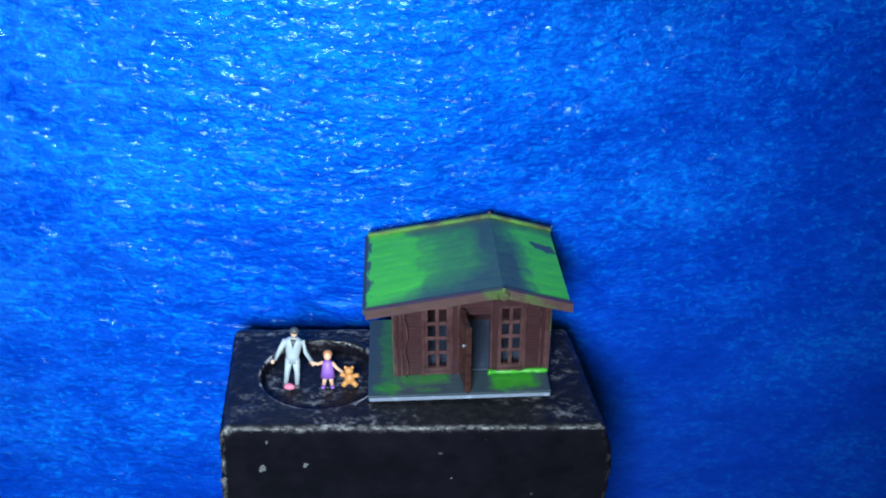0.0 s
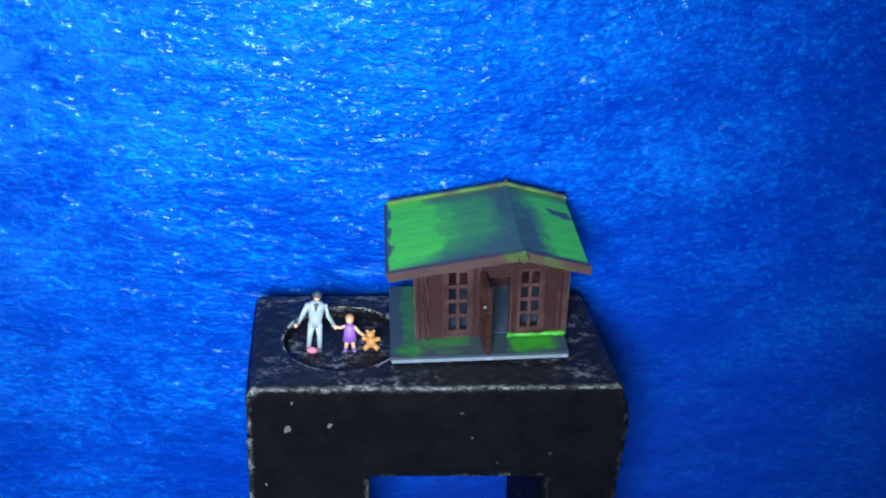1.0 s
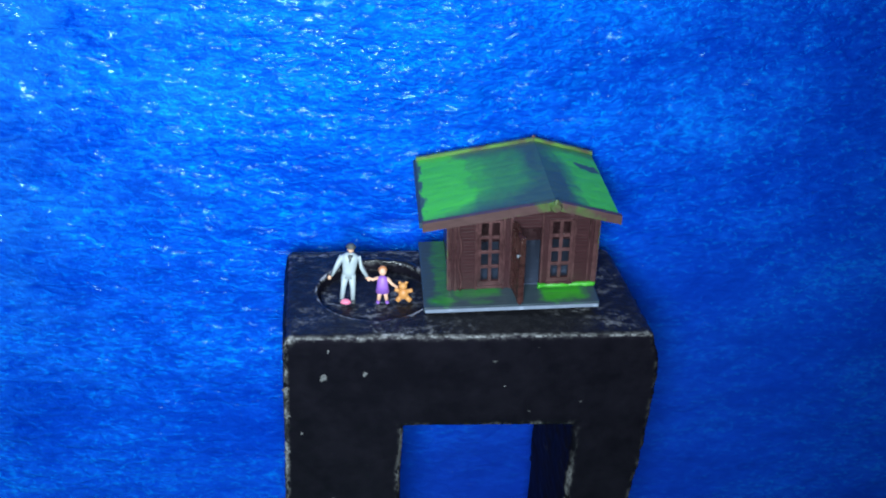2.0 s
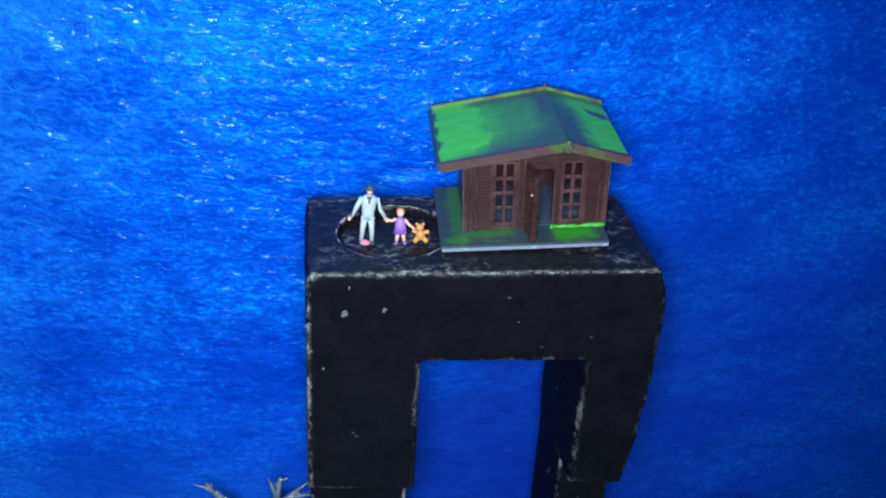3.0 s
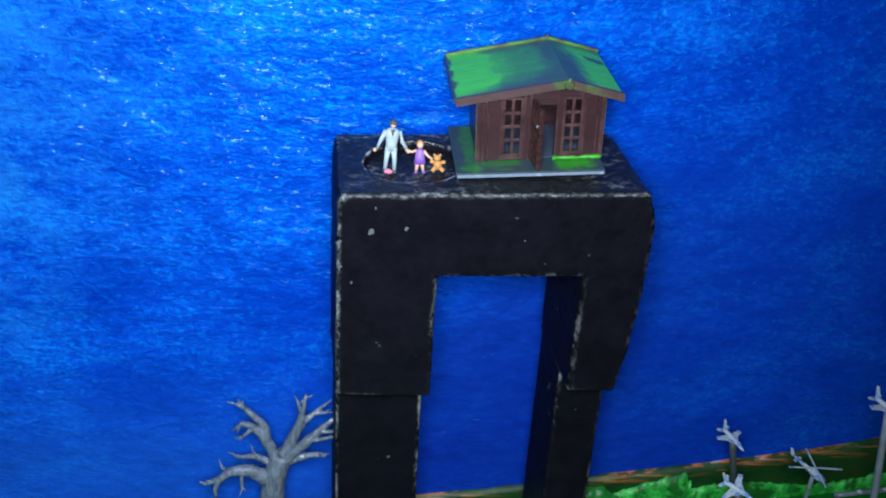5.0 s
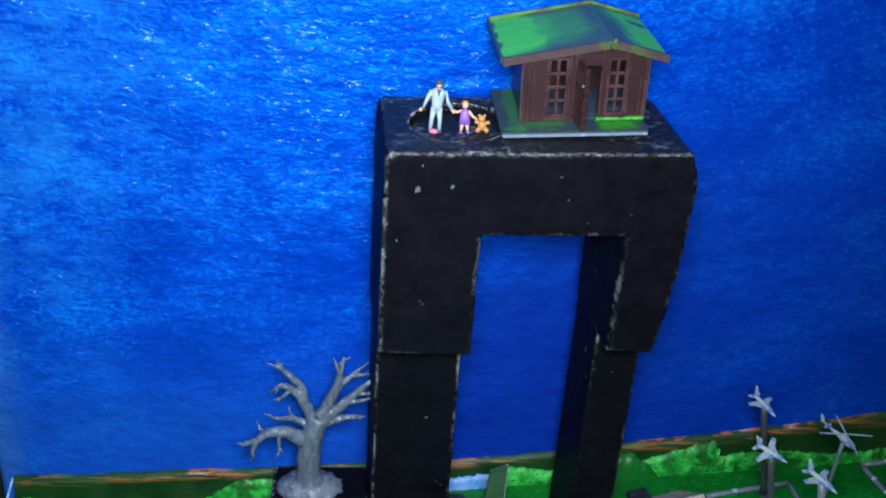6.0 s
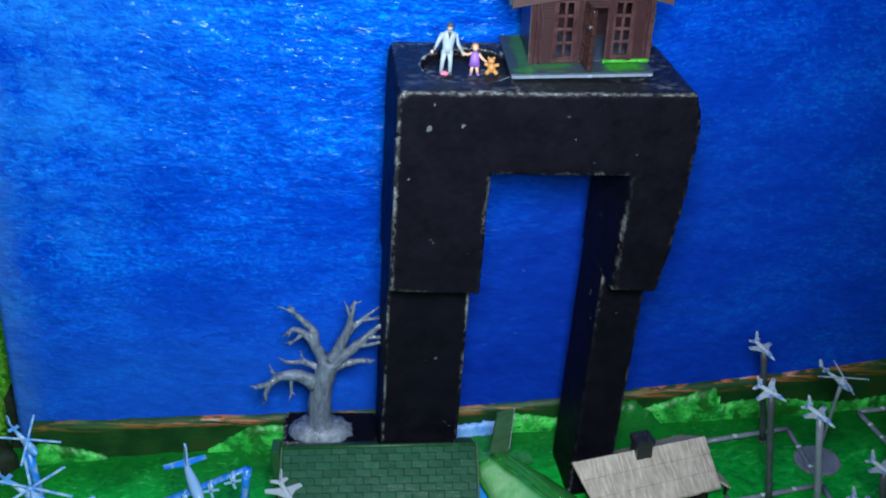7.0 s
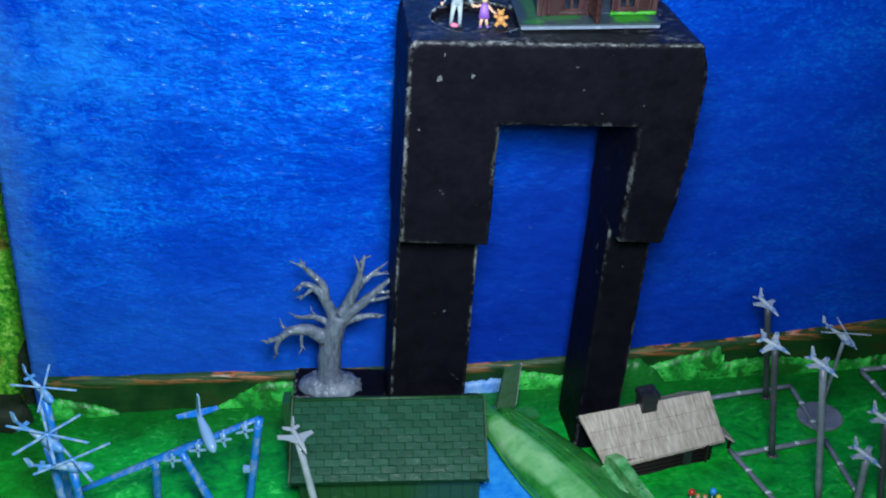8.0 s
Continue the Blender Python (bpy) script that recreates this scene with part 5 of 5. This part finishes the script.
def heli_parts(t, m, k, material, blades=4, spin=0.0, tips=None):
    def put(name, bm, smooth=False, parent=None):
        o = part(name, bm, material, parent or t, "", smooth)
        if parent is None:
            o.matrix_basis = m @ Matrix.Diagonal((k, k, k, 1))
        return o
    put("fuselage", ball(ball(B(), (2, 0, 0.3), (4.7, 1.8, 2.0), 0, 16, 10), (0, 0, 1.8), (2.4, 1.1, 1.1), 0, 12, 8), True)
    put("tail_boom", tube(B(), [(-2, 0, 0.8), (-8, 0, 1.2), (-13, 0, 1.8)], [1.3, 0.7, 0.5], 10), True)
    put("tail_fin", slab(B(), [(-11.4, 1.2), (-13.6, 1.2), (-15, 4.8), (-13.6, 4.8)], -0.25, 0.25))
    put("tailplane", slab(B(), [(-10.5, -2.4), (-9, -2.4), (-9, 2.4), (-10.5, 2.4)], 1.1, 1.5, "z"))
    rotor = put("rotor", tube(B(), [(0, 0, 2.4), (0, 0, 4.2)], [0.55, 0.8], 10), True)
    for i in range(blades):
        a = spin + 2 * math.pi * i / blades
        bm = block(B(), (0.4, -0.45, 3.7), (13.2, 0.45, 4.0), 0.08)
        b = part("rotor_blade", bm, material, rotor)
        b.matrix_basis = pose(0, 0, 0, 0, random.uniform(-2, 2), math.degrees(a))


def heli_on_post(foot, top, heading, pitch, bank, k, post, label, material, blades=4, spin=0.4, r=0.0019):
    t = thing("model_helicopter", Matrix.Translation(foot), label, "model helicopter", "model helicopters on struts")
    local = Vector(top) - Vector(foot)
    strut("post", (0, 0, -0.002), local, r, post, t)
    heli_parts(t, Matrix.Translation(local + Vector((0, 0, 0.002))) @ pose(0, 0, 0, bank, pitch, heading), k * 0.001, material, blades, spin)
    return t


def on_ground(x, y):
    return (x, y, ground_z(x))


GREYJET = "small light grey model jet on a thin leaning strut"
jet_on_post(on_ground(0.1625, 0.311), (0.1455, 0.3025, 0.1605), -62, 12, -8, 0.92, POSTDARK, "light grey model jet on a dark strut by the wall")
jet_on_post(on_ground(0.1490, 0.262), (0.1335, 0.2600, 0.1640), -42, 8, 12, 0.92, POSTDARK, "small blue-grey model jet on a dark leaning strut")
jet_on_post(on_ground(0.1600, 0.2265), (0.1430, 0.2290, 0.1740), -56, 8, -6, 0.92, POSTGREY, GREYJET)
heli_on_post(on_ground(0.1900, 0.300), (0.1862, 0.2920, 0.1465), -58, 5, 0, 1.05, POSTGREY, "small grey model helicopter on a thin strut", JETGREY, 4, 1.0, 0.0010)


jet_on_post(on_ground(0.2115, 0.2660), (0.1990, 0.2680, 0.2052), -62, 10, -8, 1.0, POSTGREY, "pale grey model jet on a tall leaning grey strut")
jet_on_post(on_ground(0.1720, 0.2140), (0.1690, 0.2150, 0.1330), -55, 8, -6, 0.92, POSTGREY, GREYJET)
jet_on_post(on_ground(0.1900, 0.2230), (0.1790, 0.2250, 0.1465), -55, 8, -6, 0.92, POSTDARK, GREYJET)

jet_on_post((-0.0790, 0.2020, ground_z(-0.079)), (-0.0955, 0.2120, 0.1405), -60, 10, -14, 0.95, JETPLAIN, "small pale model jet on a grey strut by the brick roof", JETPLAIN)
heli_on_post(on_ground(-0.2020, 0.2300), (-0.2130, 0.2400, 0.1410), -40, 16, 0, 1.08, BLUEPL, "pale blue model helicopter with four blades on a strut", BLUEGREY, 4, 0.80)
heli_on_post(on_ground(-0.2000, 0.2180), (-0.2080, 0.2220, 0.1275), -25, 12, 0, 1.38, BLUEPL, "pale blue-grey model helicopter with five blades on a strut", BLUEGREY, 6, 0.35)
heli_on_post(on_ground(-0.1900, 0.2080), (-0.1945, 0.2120, 0.1215), 6, 2, 0, 1.35, BLUEPL, "small pale blue model helicopter on a blue strut", BLUEGREY, 4, 0.6)


# ---- four-engined plane on blue struts ----
def propeller_plane():
    t = thing("propeller_plane", pose(0, 0, 0), "blue brushed propeller plane propped on blue struts", "model aeroplane")
    a, b = Vector((-0.2025, 0.2380, 0.0865)), Vector((-0.1170, 0.2490, 0.1235))
    part("wing", tube(B(), [a.lerp(b, i / 12) for i in range(13)], [0.0026 - 0.0008 * abs(i - 6) / 6 for i in range(13)], 10, 0, 0.06, 0.55), BLUEPL, t, "", True)
    c = Vector((-0.1420, 0.2450, 0.1180))
    d = Vector((0.40, -0.75, -0.30)).normalized()
    part("fuselage", tube(B(), [c + d * s for s in (-0.0125, -0.007, -0.001, 0.0055, 0.0095, 0.012)], [0.0007, 0.0018, 0.0026, 0.0029, 0.0023, 0.0008], 14), BLUEGREY, t, "", True)
    tail = c - d * 0.0112
    part("tail_fin", slab(B(), [(-0.0015, 0), (0.004, 0), (-0.001, 0.012), (-0.0035, 0.012)], -0.0004, 0.0004), BLUEGREY, t).matrix_basis = Matrix.Translation(tail) @ pose(0, 0, 0, 0, 20, -62)
    for sg in (-1, 1):
        o = part("tailplane", slab(B(), [(-0.0019, 0), (0.0019, 0), (0.0006, 0.0110 * sg), (-0.0016, 0.0110 * sg)], -0.0004, 0.0004, "z"), BLUEPL, t)
        o.matrix_basis = Matrix.Translation(tail) @ pose(0, 0, 0, -12, 24, -58)
    for f in (0.52, 0.66, 0.80, 0.92):
        p = a.lerp(b, f) + Vector((0.0004, -0.0032, -0.0012))
        e = part("engine", tube(B(), [p + Vector((0, 0.004, 0.002)), p], [0.0014, 0.0011], 10), BLUEGREY, t, "", True)
        for ang in (70 + f * 40, 160 + f * 40):
            w = part("propeller_blade", block(B(), (-0.0042, -0.0003, -0.0006), (0.0042, 0.0003, 0.0006), 0.0001), BLUEGREY, e)
            w.matrix_basis = Matrix.Translation(p + Vector((0, -0.0008, 0))) @ pose(0, 0, 0, 0, -ang, 0)
    for p0, p1 in (((-0.1235, 0.2460, ground_z(-0.123) - 0.002), tuple(b)), ((-0.1690, 0.2500, ground_z(-0.169) - 0.002), tuple(a.lerp(b, 0.42))),
                   ((-0.1330, 0.2350, ground_z(-0.133) - 0.002), tuple(a.lerp(b, 0.56)))):
        strut("strut", p0, p1, 0.0021, BLUEPL, t)
    part("strut_bracket", block(B(), (-0.1255, 0.2462, 0.0915), (-0.1190, 0.2490, 0.0945), 0.0004), BLUEGREY, t)
    return t


propeller_plane()


# ---- grey rail fence, disc and tiny balloons on the right ----
def rail(p0, p1, r=0.0014, label="thin grey plastic rail lying on the green ground"):
    t = thing("rail", Matrix.Translation(p0), label, "rail", "grey rails on the ground")
    strut("bar", (0, 0, 0), Vector(p1) - Vector(p0), r, POSTGREY, t)
    d = Vector(p1) - Vector(p0)
    for k in (0.35, 0.7):
        part("rail_clip", lumpy(ball(B(), d * k + Vector((0, 0, 0.0006)), (0.0020, 0.0014, 0.0011), 0, 8, 6), 0.0004, 700), JETGREY, t, "", True)
    return t


def rg(x, y, h=0.0022):
    return (x, y, ground_z(x) + h)


rail(rg(0.1290, 0.3085, 0.004), rg(0.1765, 0.3155, 0.004))
rail(rg(0.1770, 0.3155, 0.004), rg(0.1790, 0.2700))
rail(rg(0.1290, 0.2620), rg(0.1785, 0.2705))
rail(rg(0.1270, 0.2660), rg(0.1400, 0.2180))
rail(rg(0.1795, 0.2690), rg(0.1800, 0.2150))
rail(rg(0.2225, 0.3270, 0.004), rg(0.2650, 0.3290, 0.004))
rail(rg(0.2225, 0.3255, 0.004), rg(0.2290, 0.2950))


def disc():
    bm = tube(B(), [(0, 0, 0), (0, 0, 0.0012), (0, 0, 0.0016)], [0.0122, 0.0122, 0.0116], 36)
    ob = new("landing_disc", finish("landing_disc", bm, POSTGREY))
    ob.matrix_world = pose(0.1850, 0.2905, ground_z(0.185) + 0.0006, 0, -5.1, 0)
    return tagged(ob, "flat grey plastic disc lying on the green ground", "disc")


disc()


def balloon_group():
    for x, y, h, r, m, c in ((0.0965, 0.2315, 0.0068, 0.0017, REDP, "red"), (0.1070, 0.2307, 0.0072, 0.0018, POND, "blue"), (0.1095, 0.2287, 0.0052, 0.0014, YELP, "yellow")):
        t = thing("toy_balloon", Matrix.Translation(on_ground(x, y)), "tiny glossy " + c + " balloon on a thin stick", "balloon", "tiny balloons")
        part("balloon", ball(B(), (0, 0, h), (r, r, r * 1.1), 0, 14, 10), m, t, "", True)
        part("stick", tube(B(), [(0, 0, -0.0005), (0, 0, h - r)], [0.0003, 0.0003], 6), WHITEP, t)
    for x, y, a, b in ((0.0995, 0.2300, PINK, "pink"), (0.1027, 0.2290, WHITEP, "white")):
        bm = B()
        tube(bm, [(0, 0, -0.0005), (0, 0, 0.0032), (0, 0, 0.0042)], [0.0019, 0.0014, 0.0006], 10, 0)
        ball(bm, (0, 0, 0.0054), 0.0011, 1, 10, 8)
        ball(bm, (0, 0.0003, 0.0059), (0.0012, 0.001, 0.0009), 2, 10, 8)
        ob = new("figurine", finish("figurine", bm, [a, SKIN, GINGER], True))
        ob.matrix_world = Matrix.Translation(on_ground(x, y))
        tagged(ob, "tiny " + b + " painted figurine between balloons on the ground", "figurine", "figurines by the balloons")


balloon_group()


# ---- dark clutter at the end of the blue wall ----
tagged(new("dark_block", finish("dark_block", lumpy(block(B(), (-0.264, 0.342, 0.03), (-0.2475, 0.362, 0.092), 0.001), 0.0008, 120), GREYSTRIPE)), "black block behind the end of the blue wall", "block")


# lump added to fill the dark area at the ground's left edge
tagged(new("black_lump", finish("black_lump", lumpy(ball(B(), (-0.272, 0.326, 0.060), (0.020, 0.012, 0.012), 0, 24, 16), 0.004, 90), GREYSTRIPE, True)), "black lump filling the dark area at the edge of the green ground", "rubble")


# ---- bricks of the green roof ----
def roof_bricks():
    L, run, we, wr = HOUSE
    length = math.hypot(run, wr - we)
    ang = math.degrees(math.atan2(wr - we, run))
    rows, cols = 11, 12
    h, w = length / rows, L / cols
    meshes = []
    for k in range(4):
        bm = B()
        j = 0.00006 * k
        block(bm, (-w / 2 + 0.00009 + j, -h / 2 + 0.00009, -0.0004), (w / 2 - 0.00009, h / 2 - 0.00009 - j * 0.5, 0.00022 + 0.00003 * k))
        top = [e for e in bm.edges if all(v.co.z > 0.0001 for v in e.verts)]
        bmesh.ops.bevel(bm, geom=top, offset=0.00009, segments=1, affect="EDGES")
        meshes.append(finish("brick", bm, BRICK))
    bm = block(B(), (-w / 4 + 0.0002, -h / 2 + 0.0002, -0.0004), (w / 4 - 0.0002, h / 2 - 0.0002, 0.0005))
    half = finish("brick", bm, BRICK)
    for r in range(rows):
        s = (r + 0.5) / rows
        y, z = run * s, we + (wr - we) * s
        xs = [(w * (c + 0.5), meshes[random.randrange(4)]) for c in range(cols)] if r % 2 == 0 else [(w * (c + 1), meshes[random.randrange(4)]) for c in range(cols - 1)] + [(w / 4, half), (L - w / 4, half)]
        for x, me in xs:
            ob = new("brick", me)
            ob.parent = brick_slope
            ob.matrix_basis = pose(x, y, z, ang + random.uniform(-0.8, 0.8), 2.0 + random.uniform(-0.9, 0.9), 0)


roof_bricks()
